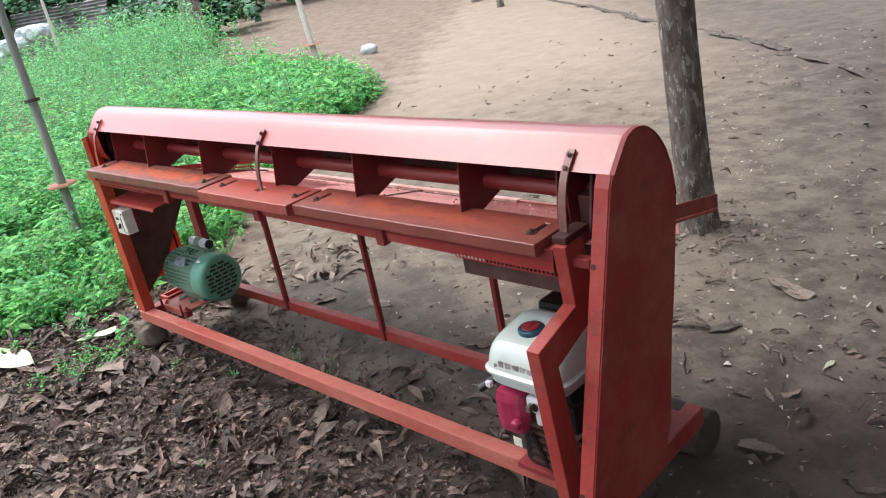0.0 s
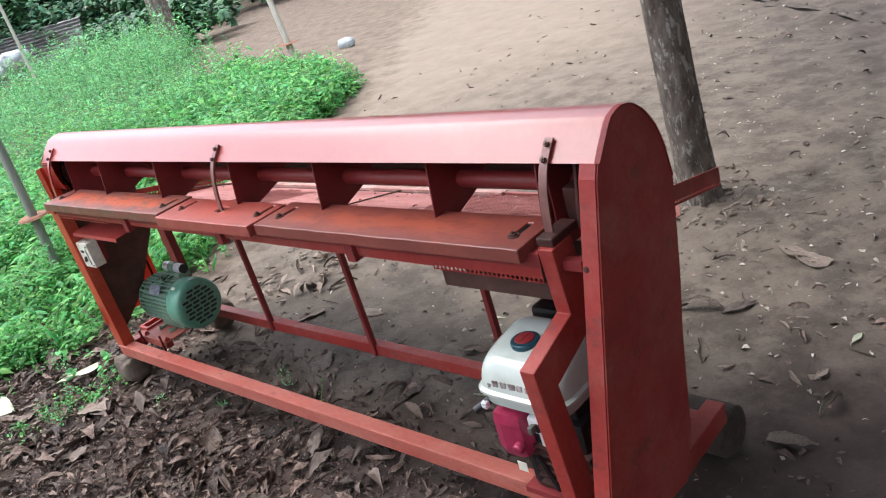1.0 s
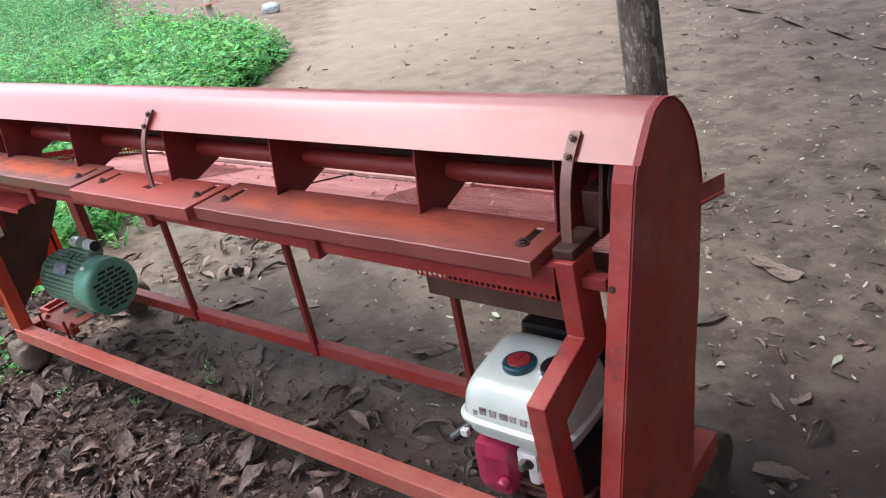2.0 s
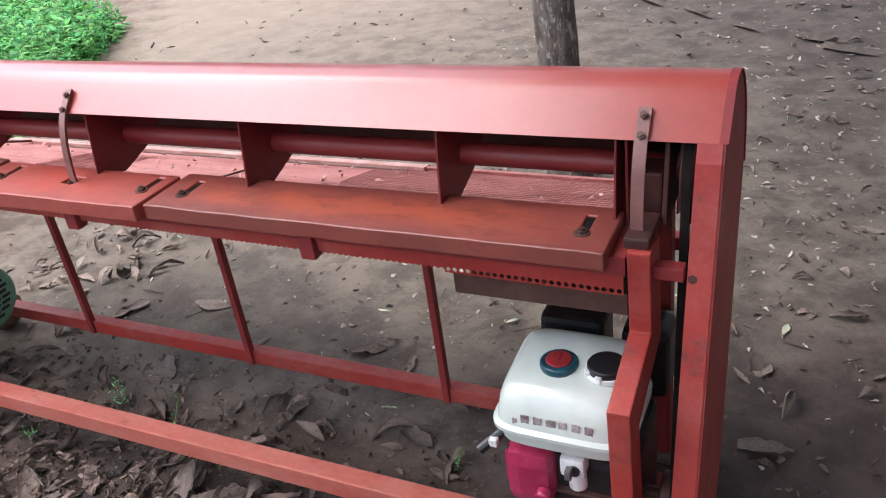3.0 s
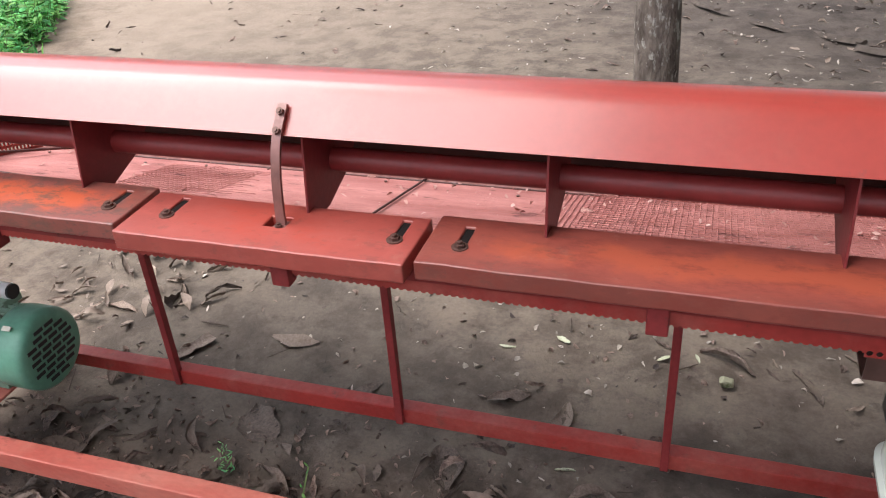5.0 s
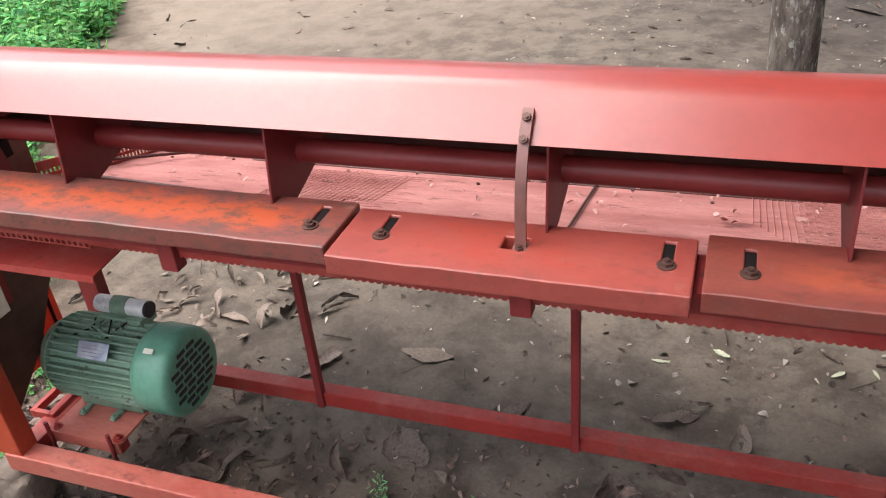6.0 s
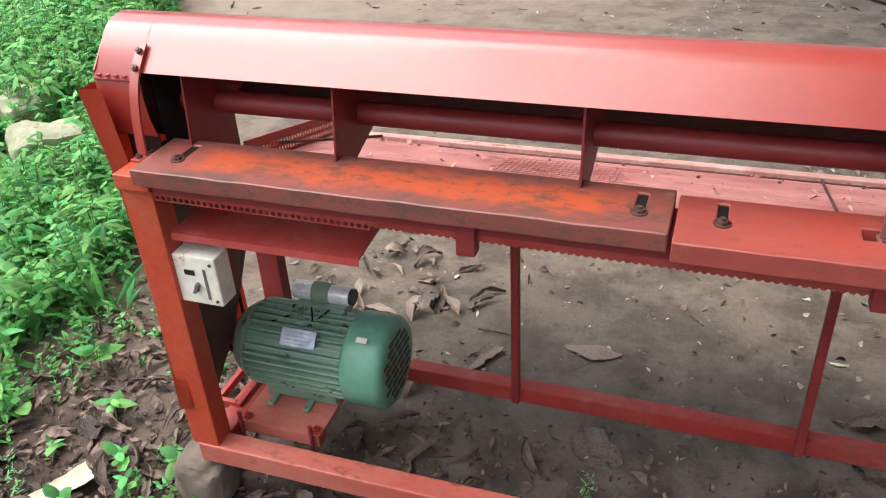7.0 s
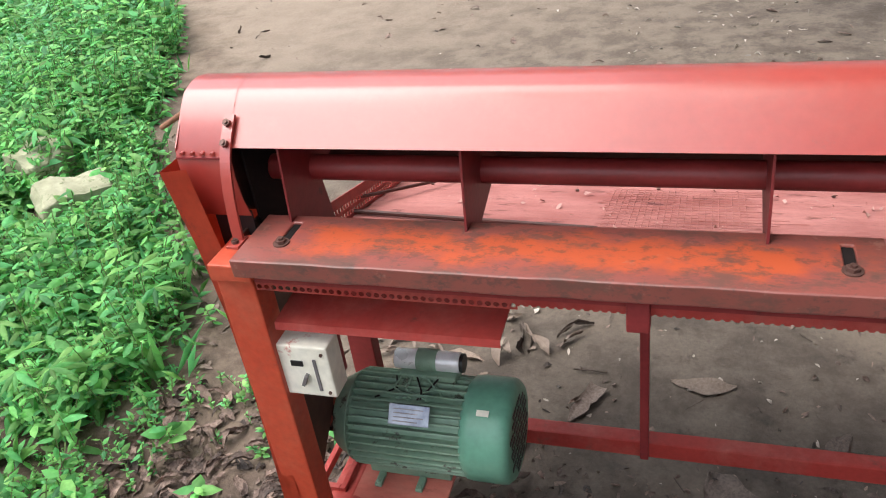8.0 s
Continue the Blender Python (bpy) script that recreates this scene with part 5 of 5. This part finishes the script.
# a low broken ridge of earth and roots across the yard
def earth_ridge():
    gg = np.random.default_rng(14)
    line = []
    for (ax, ay), (bx, by) in zip(RIDGE, RIDGE[1:]):
        n = int(math.hypot(bx - ax, by - ay) / 0.03)
        for i in range(n):
            k = i / n
            wob = 0.07 * noise.noise((ax + (bx - ax) * k * 1.4, ay, 1.0)) + 0.02 * noise.noise((ax + (bx - ax) * k * 9, ay, 4.0))
            line.append((ax + (bx - ax) * k + wob, ay + (by - ay) * k + wob))
    b = bmesh.new()
    rows = []
    for i, (x, y) in enumerate(line):
        high = max(0.0, 0.012 + 0.016 * noise.noise((i * 0.035, 2.0, 0.0)) + 0.012 * noise.noise((i * 0.21, 7.0, 0.0)))
        wide = 0.030 + 0.020 * noise.noise((i * 0.06, 5.0, 0.0))
        row = []
        for k, lift in ((-1.5, -0.02), (-0.8, 0.35), (-0.25, 0.9), (0.2, 1.0), (0.7, 0.45), (1.5, -0.02)):
            z = high * lift * (1 + 0.5 * noise.noise((i * 0.4, k * 3, 3.0))) - 0.004
            row.append(b.verts.new((x + 0.62 * wide * k, y + 0.78 * wide * k, z)))
        rows.append(row)
    for r, q in zip(rows, rows[1:]):
        for k in range(5):
            b.faces.new((r[k], r[k + 1], q[k + 1], q[k]))
    for x, y in line[::2]:
        if gg.random() < 0.5:
            continue
        q = bmesh.new()
        bmesh.ops.create_icosphere(q, subdivisions=1, radius=1.0)
        size = gg.uniform(0.004, 0.011)
        for v in q.verts:
            v.co *= size * gg.uniform(0.6, 1.2)
        moved(q, Matrix.Translation((x + gg.normal(0, 0.05), y + gg.normal(0, 0.05), size * 0.2)) @ Matrix.Scale(gg.uniform(1.0, 2.2), 4, (1, 0, 0)))
        merge(b, q)
    tagged(part("earth_ridge", b, CLOD, smooth=True), "low dark ridge of earth and roots across the yard", "earth", kind="stuff")


earth_ridge()

# ---- weeds ----
EDGE = [(-0.74, 0.64), (-0.98, 0.94), (-1.42, 1.46), (-1.96, 2.24), (-2.52, 3.30), (-2.97, 4.1), (-3.3, 4.40), (-4.9, 4.75), (-7.0, 5.3), (-10.2, 6.6), (-13.0, 8.0), (-16.0, 6.0), (-16.0, -3.0), (-3.0, -3.0), (-1.6, -1.0), (-1.0, -0.35), (-0.82, 0.02), (-0.95, 0.26), (-0.93, 0.45)]


def inside(x, y, poly):
    hit = False
    for (ax, ay), (bx, by) in zip(poly, poly[1:] + poly[:1]):
        if (ay > y) != (by > y) and x < (bx - ax) * (y - ay) / (by - ay) + ax:
            hit = not hit
    return hit


class Leaves:
    """Gathers leaves, and the stems that bear them, for one mesh each."""

    def __init__(self):
        self.at, self.size, self.head, self.tilt, self.width, self.stems = [], [], [], [], [], []

    def add(self, p, size, head, tilt, width):
        self.at.append(p)
        self.size.append(size)
        self.head.append(head)
        self.tilt.append(tilt)
        self.width.append(width)

    def stem(self, p, q, w=0.0022):
        self.stems.append((p, q, w))

    def build(self, gg, name, material, label):
        v, f = leaf_mesh(np.array(self.at), gg, np.array(self.size), np.array(self.head), np.array(self.tilt), np.array(self.width))
        tagged(new(name, raw_mesh(name, v, f, material)), label, "weeds", kind="stuff")


def sprig(bag, gg, x, y, z0, h, n, size, width, tilt, spread=0.22, low=0.2):
    """One plant: a leaning stem with leaves turning round it."""
    lean = gg.normal(0, spread, 2) * h
    for k in range(n):
        q = low + (1 - low) * k / max(1, n - 1)
        bag.add((x + lean[0] * q * q, y + lean[1] * q * q, z0 + h * q), size * (1.2 - 0.55 * q * gg.random()), k * 2.4 + gg.normal(0, 0.4), gg.normal(tilt, 0.34), width)
    bag.stem((x, y, z0), (x + lean[0], y + lean[1], z0 + h))


def star_leaf(bag, gg, p, size, head, count, droop):
    """A hand-shaped leaf of long leaflets round one point."""
    for k in range(count):
        a = head + (k - (count - 1) / 2) * 0.72
        bag.add(p, size * (1.0 - 0.10 * abs(k - (count - 1) / 2)), a, droop + gg.normal(0, 0.12), 0.15)


def build_weeds():
    gg = np.random.default_rng(77)
    bag, far = Leaves(), Leaves()
    made = 0
    while made < 15000:
        x = -0.4 - abs(gg.normal(0, 1)) * 2.1 if gg.random() < 0.8 else gg.uniform(-6, -2)
        y = gg.uniform(-2.4, 5.2)
        if not inside(x + gg.normal(0, 0.08), y + gg.normal(0, 0.08), EDGE):
            continue
        made += 1
        clump = noise.noise((x * 1.9, y * 1.9, 3))
        if clump < -0.22 and gg.random() < 0.6:
            continue
        deep = min(1.5, max(0.0, (-x - 0.6) / 3.2))
        h = (0.06 + 0.17 * gg.random() ** 1.2) * (1.0 + 0.9 * deep) * (0.85 + 0.8 * clump)
        if math.hypot(x + 1.76, y - 1.34) < 0.24:
            h *= 0.6
        z0 = ground_height(x, y)
        pick, patch = gg.random(), noise.noise((x * 1.1, y * 1.1, 12.0))
        if pick < 0.60 + 0.5 * patch:
            sprig(bag, gg, x, y, z0, h, int(gg.integers(8, 14)), gg.uniform(0.034, 0.060) * (1.0 + 0.35 * deep), gg.uniform(0.18, 0.27), 0.10)
        elif pick < 0.90:
            sprig(bag, gg, x, y, z0, h * 0.85, int(gg.integers(9, 16)), gg.uniform(0.017, 0.034) * (1.0 + 0.4 * deep), gg.uniform(0.28, 0.36), 0.25)
        else:
            for _ in range(5):
                bag.add((x + gg.normal(0, 0.012), y + gg.normal(0, 0.012), z0), gg.uniform(0.08, 0.20), gg.uniform(0, 6.283), gg.normal(1.05, 0.25), 0.035)
    # broad leaves at the far corner of the patch
    for _ in range(900):
        x, y = gg.uniform(-5.6, -2.6), gg.uniform(2.9, 5.2)
        if inside(x, y, EDGE):
            sprig(bag, gg, x, y, 0.0, gg.uniform(0.14, 0.38), 10, gg.uniform(0.065, 0.10), 0.24, 0.15)
    # young plants with hand-shaped leaves standing over the rest
    for _ in range(46):
        x, y = gg.uniform(-2.6, -0.72), gg.uniform(-0.4, 2.6)
        if not inside(x, y, EDGE) or math.hypot(x + 1.80, y - 1.36) < 0.45:
            continue
        h = gg.uniform(0.16, 0.30)
        for k in range(int(gg.integers(3, 6))):
            a, q = k * 2.4 + gg.normal(0, 0.3), gg.uniform(0.6, 1.0)
            tip = (x + 0.07 * math.cos(a), y + 0.07 * math.sin(a), h * q + 0.02)
            bag.stem((x, y, h * q * 0.7), tip, 0.0012)
            star_leaf(bag, gg, tip, gg.uniform(0.070, 0.105), a, int(gg.integers(5, 8)), -0.15)
        bag.stem((x, y, 0.0), (x, y, h), 0.003)
    # lone seedlings and feathery tufts in the litter
    for _ in range(520):
        x, y = gg.uniform(-1.0, 0.0), gg.uniform(-0.55, 0.60)
        if gg.random() < 0.006:
            x, y = gg.uniform(0.1, 1.9), gg.uniform(-0.5, 0.5)
        elif noise.noise((x * 3.1, y * 3.1, 8.0)) < 0.0 + 0.45 * (x + 0.55):
            continue
        sprig(bag, gg, x, y, ground_height(x, y), gg.uniform(0.02, 0.085), int(gg.integers(5, 12)), gg.uniform(0.008, 0.026), 0.26, 0.45)
    sprig(bag, gg, -0.60, 0.315, 0.0, 0.10, 8, 0.062, 0.30, 0.25, 0.05, 0.6)
    for x, y in ((-0.30, 0.02), (-0.24, -0.04), (-0.50, 0.02), (-0.62, -0.06), (-0.44, 0.17), (-0.70, 0.12), (-0.16, 0.06), (-0.34, -0.14)):
        sprig(bag, gg, x, y, 0.0, gg.uniform(0.05, 0.09), 6, gg.uniform(0.035, 0.055), 0.32, 0.25, 0.05, 0.6)
    for x, y, h, n in ((0.785, 0.235, 0.10, 40), (-0.30, -0.20, 0.10, 50), (-0.16, -0.33, 0.09, 44), (-0.52, -0.10, 0.12, 54), (0.62, 0.02, 0.05, 24), (0.30, -0.06, 0.06, 26)):
        for k in range(n):
            q = 0.1 + 0.9 * k / (n - 1)
            far.add((x + gg.normal(0, 0.013), y + gg.normal(0, 0.013), ground_height(x, y) + h * q), 0.020 * (1.1 - 0.5 * q), k * 2.4, gg.normal(0.6, 0.3), 0.13)
    # tall feathery growth over the back of the patch
    made = 0
    while made < 5200:
        x, y = gg.uniform(-14, -2.6), gg.uniform(-2.5, 7.6)
        if not inside(x, y, EDGE):
            continue
        made += 1
        back = min(1.0, max(0.0, (-x - 2.6) / 5.0))
        h = gg.uniform(0.24, 0.52) * (0.8 + 1.05 * back) * (0.85 + 0.6 * noise.noise((x * 0.8, y * 0.8, 21)))
        if y > 3.6 and x > -7.5:
            h *= 0.62
        sprig(far, gg, x, y, 0.0, h, int(gg.integers(16, 26)), gg.uniform(0.040, 0.075), gg.uniform(0.10, 0.20), 0.35, 0.16, 0.25)
    # single tall stalks with seed plumes
    for _ in range(260):
        x, y = gg.uniform(-12, -4.5), gg.uniform(-1, 7.0)
        if inside(x, y, EDGE):
            sprig(far, gg, x, y, 0.0, gg.uniform(0.7, 1.25), 34, 0.05, 0.09, 0.75, 0.10, 0.35)
    for _ in range(150):
        x, y = gg.uniform(-11.5, -7.0), gg.uniform(3.2, 6.8)
        if inside(x, y, EDGE):
            sprig(far, gg, x, y, 0.0, gg.uniform(0.6, 1.15), 40, gg.uniform(0.06, 0.10), 0.16, 0.5, 0.14, 0.2)
    bag.build(gg, "weeds", WEED, "dense patch of bright green broad-leaved weeds")
    far.build(gg, "feathery_weeds", FEATHER, "tall feathery light green weeds behind the broad leaves")
    v, f = [], []
    for p, q, w in bag.stems + far.stems:
        i = len(v)
        v += [(p[0] - w, p[1], p[2]), (p[0] + w, p[1], p[2]), (q[0] + w, q[1], q[2]), (q[0] - w, q[1], q[2])]
        f.append((i, i + 1, i + 2, i + 3))
    tagged(new("weed_stems", raw_mesh("weed_stems", np.array(v), np.array(f), STEM)), "thin green stems of the weed patch", "weeds", kind="stuff")


build_weeds()


# ---- leaf litter ----
def dead_leaf(seed, curl, length=8, half=3, broad=1.0):
    """One dry leaf about one metre long, to be scaled: uneven outline, rolled edges, a bent midrib."""
    gg = random.Random(seed)
    b = bmesh.new()
    rows = []
    wide, torn, pucker = broad * gg.uniform(0.09, 0.25), gg.uniform(0.6, 1.0) if seed % 3 == 0 else 1.0, gg.uniform(0.02, 0.06)
    bend, cup, twist = gg.uniform(-0.8, 1.4) * curl, gg.uniform(0.3, 1.8) * curl, gg.uniform(-1.0, 1.0) * curl
    sway = gg.uniform(-0.16, 0.16)
    waves = [(gg.uniform(0.5, 2.6), gg.uniform(0, 6.3)) for _ in range(4)]
    for j in range(length + 1):
        k = j / length
        w = wide * math.sin(math.pi * min(1, 0.03 + k * 0.96 * torn)) ** 0.75
        row = []
        for i in range(-half, half + 1):
            s = i / half
            edge = 1 + (0.16 * math.sin(waves[0][0] * 4 * k + waves[0][1] + i) + 0.10 * math.sin(waves[1][0] * 9 * k + waves[1][1] - i) + gg.uniform(-0.10, 0.06) if abs(i) == half else gg.uniform(-0.05, 0.05))
            roll = cup * abs(s) ** 1.6
            y = s * w * edge * math.cos(min(1.3, roll * 0.6)) + sway * math.sin(math.pi * k)
            z = 0.16 * bend * math.sin(math.pi * k) + 0.75 * w * abs(s) * math.sin(min(1.4, roll * 0.7)) + twist * s * w * (k - 0.5) + gg.uniform(-pucker, pucker)
            row.append(b.verts.new((k - 0.5 + gg.uniform(-0.012, 0.012), y, z)))
        rows.append(row)
    for r, q in zip(rows, rows[1:]):
        for i in range(2 * half):
            b.faces.new((r[i], r[i + 1], q[i + 1], q[i]))
    me = bpy.data.meshes.new("fallen_leaf")
    b.to_mesh(me)
    b.free()
    for p in me.polygons:
        p.use_smooth = True
    return me


SHAPES = [dead_leaf(i, 0.3 + 0.055 * i) for i in range(26)]


def leaf_arrays(me):
    v = np.zeros(len(me.vertices) * 3)
    me.vertices.foreach_get("co", v)
    return v.reshape(-1, 3), np.array([p.vertices[:] for p in me.polygons])


ARR = [leaf_arrays(m) for m in SHAPES]
BITS = [leaf_arrays(dead_leaf(i, 0.3 + 0.04 * i, 3, 1, 1.7)) for i in range(26)]


def litter(name, places, material, label, seed):
    """A layer of leaves joined into one mesh; places: x, y, length, height above ground, steepness."""
    gg = np.random.default_rng(seed)
    vs, fs, base = [], [], 0
    for x, y, s, up, steep in places:
        v, f = (ARR if s > 0.032 else BITS)[gg.integers(0, len(ARR))]
        m = Euler((gg.normal(0, steep), gg.normal(0, steep), gg.uniform(0, 6.283))).to_matrix()
        w = (v * s) @ np.array(m).T
        w = w + np.array([x, y, ground_height(x, y) + up - min(0.0, w[:, 2].min()) * 0.7])
        vs.append(w)
        fs.append(f + base)
        base += len(v)
    ob = new(name, raw_mesh(name, np.concatenate(vs), np.concatenate(fs), material))
    return tagged(ob, label, "leaf litter", kind="stuff")


gg = np.random.default_rng(5)
places = []
while len(places) < 8200:
    x, y = gg.uniform(-1.6, 3.6), gg.uniform(-2.3, 0.55)
    if gg.random() < max(0.0, -0.95 - y) * 1.1 + max(0.0, x - 2.9) * 1.5 + max(0.0, -1.1 - x) * 2.0:
        continue
    dense = 1.0 / (1 + math.exp((y + 0.03 - 0.10 * math.sin(x * 2)) * 9)) * (1.0 if x < 2.0 else 0.45)
    dense = max(dense, 0.9 if x < -0.05 and y < 0.55 and x > -0.8 else 0.05)
    if gg.random() < dense:
        pick = gg.random()
        places.append((x, y, gg.uniform(0.014, 0.034) if pick < 0.62 else gg.uniform(0.034, 0.070) if pick < 0.93 else gg.uniform(0.07, 0.12), gg.uniform(0.0, 0.010), 0.22))
litter("leaf_litter", places, DEAD, "thick layer of dark brown curled dead leaves on damp soil", 3)
crumbs = [(gg.normal(0.95, 1.0), y if y < 0.25 + 0.4 * gg.random() else gg.uniform(-1.2, 0.2), gg.uniform(0.005, 0.022), 0.001, 0.6) for y in gg.normal(-0.45, 0.5, 14000)]
tops = []
while len(tops) < 330:
    x, y = gg.uniform(-1.0, 3.0), gg.uniform(-1.5, 0.35)
    if gg.random() < 1.0 / (1 + math.exp((y - 0.02) * 8)) * (1.0 if x < 1.9 else 0.4):
        tops.append((x, y, gg.uniform(0.04, 0.13), gg.uniform(0.006, 0.018), 0.26))
while len(tops) < 385:
    x, y = gg.uniform(0.15, 2.0), gg.uniform(0.02, 0.38)
    tops.append((x, y, gg.uniform(0.03, 0.12), 0.002, 0.2))
litter("curled_leaves", tops, DRY, "large curled grey-brown dead leaves on top of the litter", 23)
litter("leaf_crumbs", crumbs, DEAD, "crumbled dead leaf and soil bits on damp earth", 13)
places = [(gg.uniform(-2.5, 6), gg.uniform(0.5, 6.5), gg.uniform(0.015, 0.075), 0.0, 0.2) for _ in range(560)]
places += [(gg.uniform(-0.4, 3.6), gg.uniform(0.3, 2.2), gg.uniform(0.008, 0.03), 0.0, 0.3) for _ in range(900)]
litter("scattered_leaves", places, DEAD, "scattered small brown leaves over the yard", 4)
places = [(gg.normal(2.6, 1.6), 0.7 + abs(gg.normal(0, 1)) * 2.2, gg.uniform(0.008, 0.030), 0.0, 0.25) for _ in range(420)]
places += [(gg.uniform(0.2, 5.5), gg.uniform(1.4, 6.5), gg.uniform(0.012, 0.045), 0.0, 0.12) for _ in range(800)]
places += [(gg.uniform(-0.3, 2.6), gg.uniform(0.35, 1.7), gg.uniform(0.006, 0.020), 0.0, 0.3) for _ in range(150)]
places += [(gg.uniform(1.0, 3.4), gg.uniform(0.9, 3.0), gg.uniform(0.010, 0.030), 0.0, 0.3) for _ in range(260)]
litter("pale_flakes", places, CHIP, "pale flakes of husk and dry leaf on the earth", 6)
places = [(gg.uniform(2.0, 6.5), gg.uniform(0.8, 7), gg.uniform(0.015, 0.07), 0.0, 0.12) for _ in range(560)]
places += [(gg.normal(-0.02, 0.20), gg.normal(0.92, 0.20), gg.uniform(0.015, 0.09), gg.uniform(0, 0.012), 0.25) for _ in range(75)]
places += [(1.655 + gg.uniform(0.11, 0.34) * math.cos(a), 2.02 + gg.uniform(0.11, 0.34) * math.sin(a), gg.uniform(0.015, 0.06), 0.0, 0.25) for a in gg.uniform(0, 6.283, 130)]
places += [(-0.70 - 1.25 * k + gg.normal(0, 0.10), 0.60 + 1.85 * k + gg.normal(0, 0.10), gg.uniform(0.012, 0.06), 0.0, 0.25) for k in gg.uniform(0, 1, 150)]
places += [(gg.uniform(2.4, 5.5), gg.uniform(2.2, 5.0), gg.uniform(0.02, 0.09), 0.0, 0.25) for _ in range(260)]
litter("dry_leaf_bits", places, DEAD_PALE, "pale brown dry leaf bits on the earth", 8)


BROAD = [dead_leaf(200 + i, 0.25 + 0.10 * i, 8, 3, 1.75) for i in range(9)]


def fallen(x, y, size, material, turn, label, k, up=0.004, broad=False):
    me = (BROAD[k % len(BROAD)] if broad else SHAPES[k % len(SHAPES)]).copy()
    me.materials.clear()
    me.materials.append(material)
    ob = new("fallen_leaf", me)
    ob.matrix_basis = pose(x, y, ground_height(x, y) + up, 0, 0, turn) @ Matrix.Scale(size, 4)
    return tagged(ob, label, "leaf", "fallen leaves")


fallen(2.254, 1.57, 0.24, DEAD_PALE, -30, "large pale brown dry leaf lying on bare earth", 1, broad=True)
fallen(-0.62, -0.42, 0.40, PALE_LEAF, 5, "large pale yellow-green leaf fallen on the litter", 0, 0.03, True)
fallen(-0.42, -0.10, 0.20, PALE_LEAF, 60, "pale yellow-green leaf fallen on the litter", 1, 0.03, True)
fallen(0.00, -0.22, 0.16, DEAD_PALE, 30, "pale tan dry leaf on dark litter", 2, 0.025, True)
for i, (x, y, s) in enumerate(((0.705, 0.774, 0.16), (0.414, 0.656, 0.15), (0.782, 0.432, 0.16), (1.404, 0.669, 0.12), (1.559, 0.638, 0.10), (1.728, 0.360, 0.12), (1.663, 0.353, 0.13), (1.310, 0.384, 0.14), (1.065, 0.017, 0.13), (1.012, 0.60, 0.12),
                              (2.187, 1.243, 0.10), (2.057, 1.139, 0.16), (1.99, 1.61, 0.10), (1.96, 0.95, 0.17), (0.35, 0.95, 0.12), (0.2, 0.9, 0.14), (0.05, 0.8, 0.13), (0.1, 1.1, 0.12), (0.5, 1.15, 0.08),
                              (2.75, 1.2, 0.11), (2.62, 0.75, 0.12), (0.9, 0.25, 0.14), (0.45, 0.3, 0.13), (0.25, 0.52, 0.13), (2.02, 0.10, 0.13), (1.97, 0.02, 0.12), (2.1, -0.1, 0.14), (1.35, 0.2, 0.15), (1.1, 0.12, 0.16), (0.62, 0.15, 0.14), (2.9, 0.55, 0.10), (3.1, 1.0, 0.12), (2.8, 1.75, 0.10), (2.183, 1.181, 0.13), (2.168, 0.905, 0.15), (2.581, 0.578, 0.13), (2.55, 0.881, 0.07))):
    fallen(x, y, s, DRY if i % 4 else DEAD_PALE, 67 * i, "brown curled dry leaf lying on bare earth", i, broad=i < 11)
for i, (x, y, s) in enumerate(((1.345, 0.893, 0.05), (1.882, 0.951, 0.04), (1.79, 0.93, 0.045), (1.50, 0.95, 0.05), (2.585, 1.096, 0.06), (1.60, 0.44, 0.05))):
    fallen(x, y, s, PALE_LEAF, 110 * i, "small pale leaf scrap on bare earth", i + 3)
boulder("stone", (1.961, 0.855, 0.012), (0.022, 0.018, 0.014), STONE, "small pale pebble on bare earth", "stone", 21)


def twigs():
    """Thin broken twigs and stalks lying about."""
    gt = np.random.default_rng(40)
    b = bmesh.new()
    for _ in range(80):
        x, y = gt.uniform(-1.0, 3.4), gt.uniform(-1.1, 2.4)
        a, s = gt.uniform(0, 6.283), gt.uniform(0.02, 0.09)
        p = Vector((x, y, ground_height(x, y) + 0.006))
        q = Vector((x + s * math.cos(a), y + s * math.sin(a), 0))
        q.z = ground_height(q.x, q.y) + gt.uniform(0.004, 0.02)
        merge(b, rod(p, q, gt.uniform(0.0010, 0.0026), 5))
    tagged(part("twigs", b, LOG), "thin dark broken twigs and stalks on the earth", "twigs", kind="stuff")


twigs()
# a short bar that juts out behind the hood at the motor end
part("lift_bar", rod((-0.100, 0.272, 1.047), (-0.344, 0.360, 0.915), 0.0055, 10), RUST, machine)


def chaff():
    """Bits of husk and soil lying on the sloping tray."""
    gt = np.random.default_rng(45)
    vs, fs, base = [], [], 0
    for _ in range(190):
        v, f = BITS[gt.integers(0, len(BITS))]
        x, y, k = gt.uniform(0.1, 2.25), 0.32 + 0.42 * gt.random() ** 0.7, 0.004 + 0.020 * gt.random() ** 2.5
        m = Euler((gt.normal(0, 0.3) - 0.25, gt.normal(0, 0.3), gt.uniform(0, 6.283))).to_matrix()
        vs.append((v * k) @ np.array(m).T + np.array(on_tray(x, y, 0.0045)))
        fs.append(f + base)
        base += len(v)
    tagged(new("chaff", raw_mesh("chaff", np.concatenate(vs), np.concatenate(fs), TRAY_DUST)), "dry husk bits scattered on the red tray", "chaff", kind="stuff")


chaff()
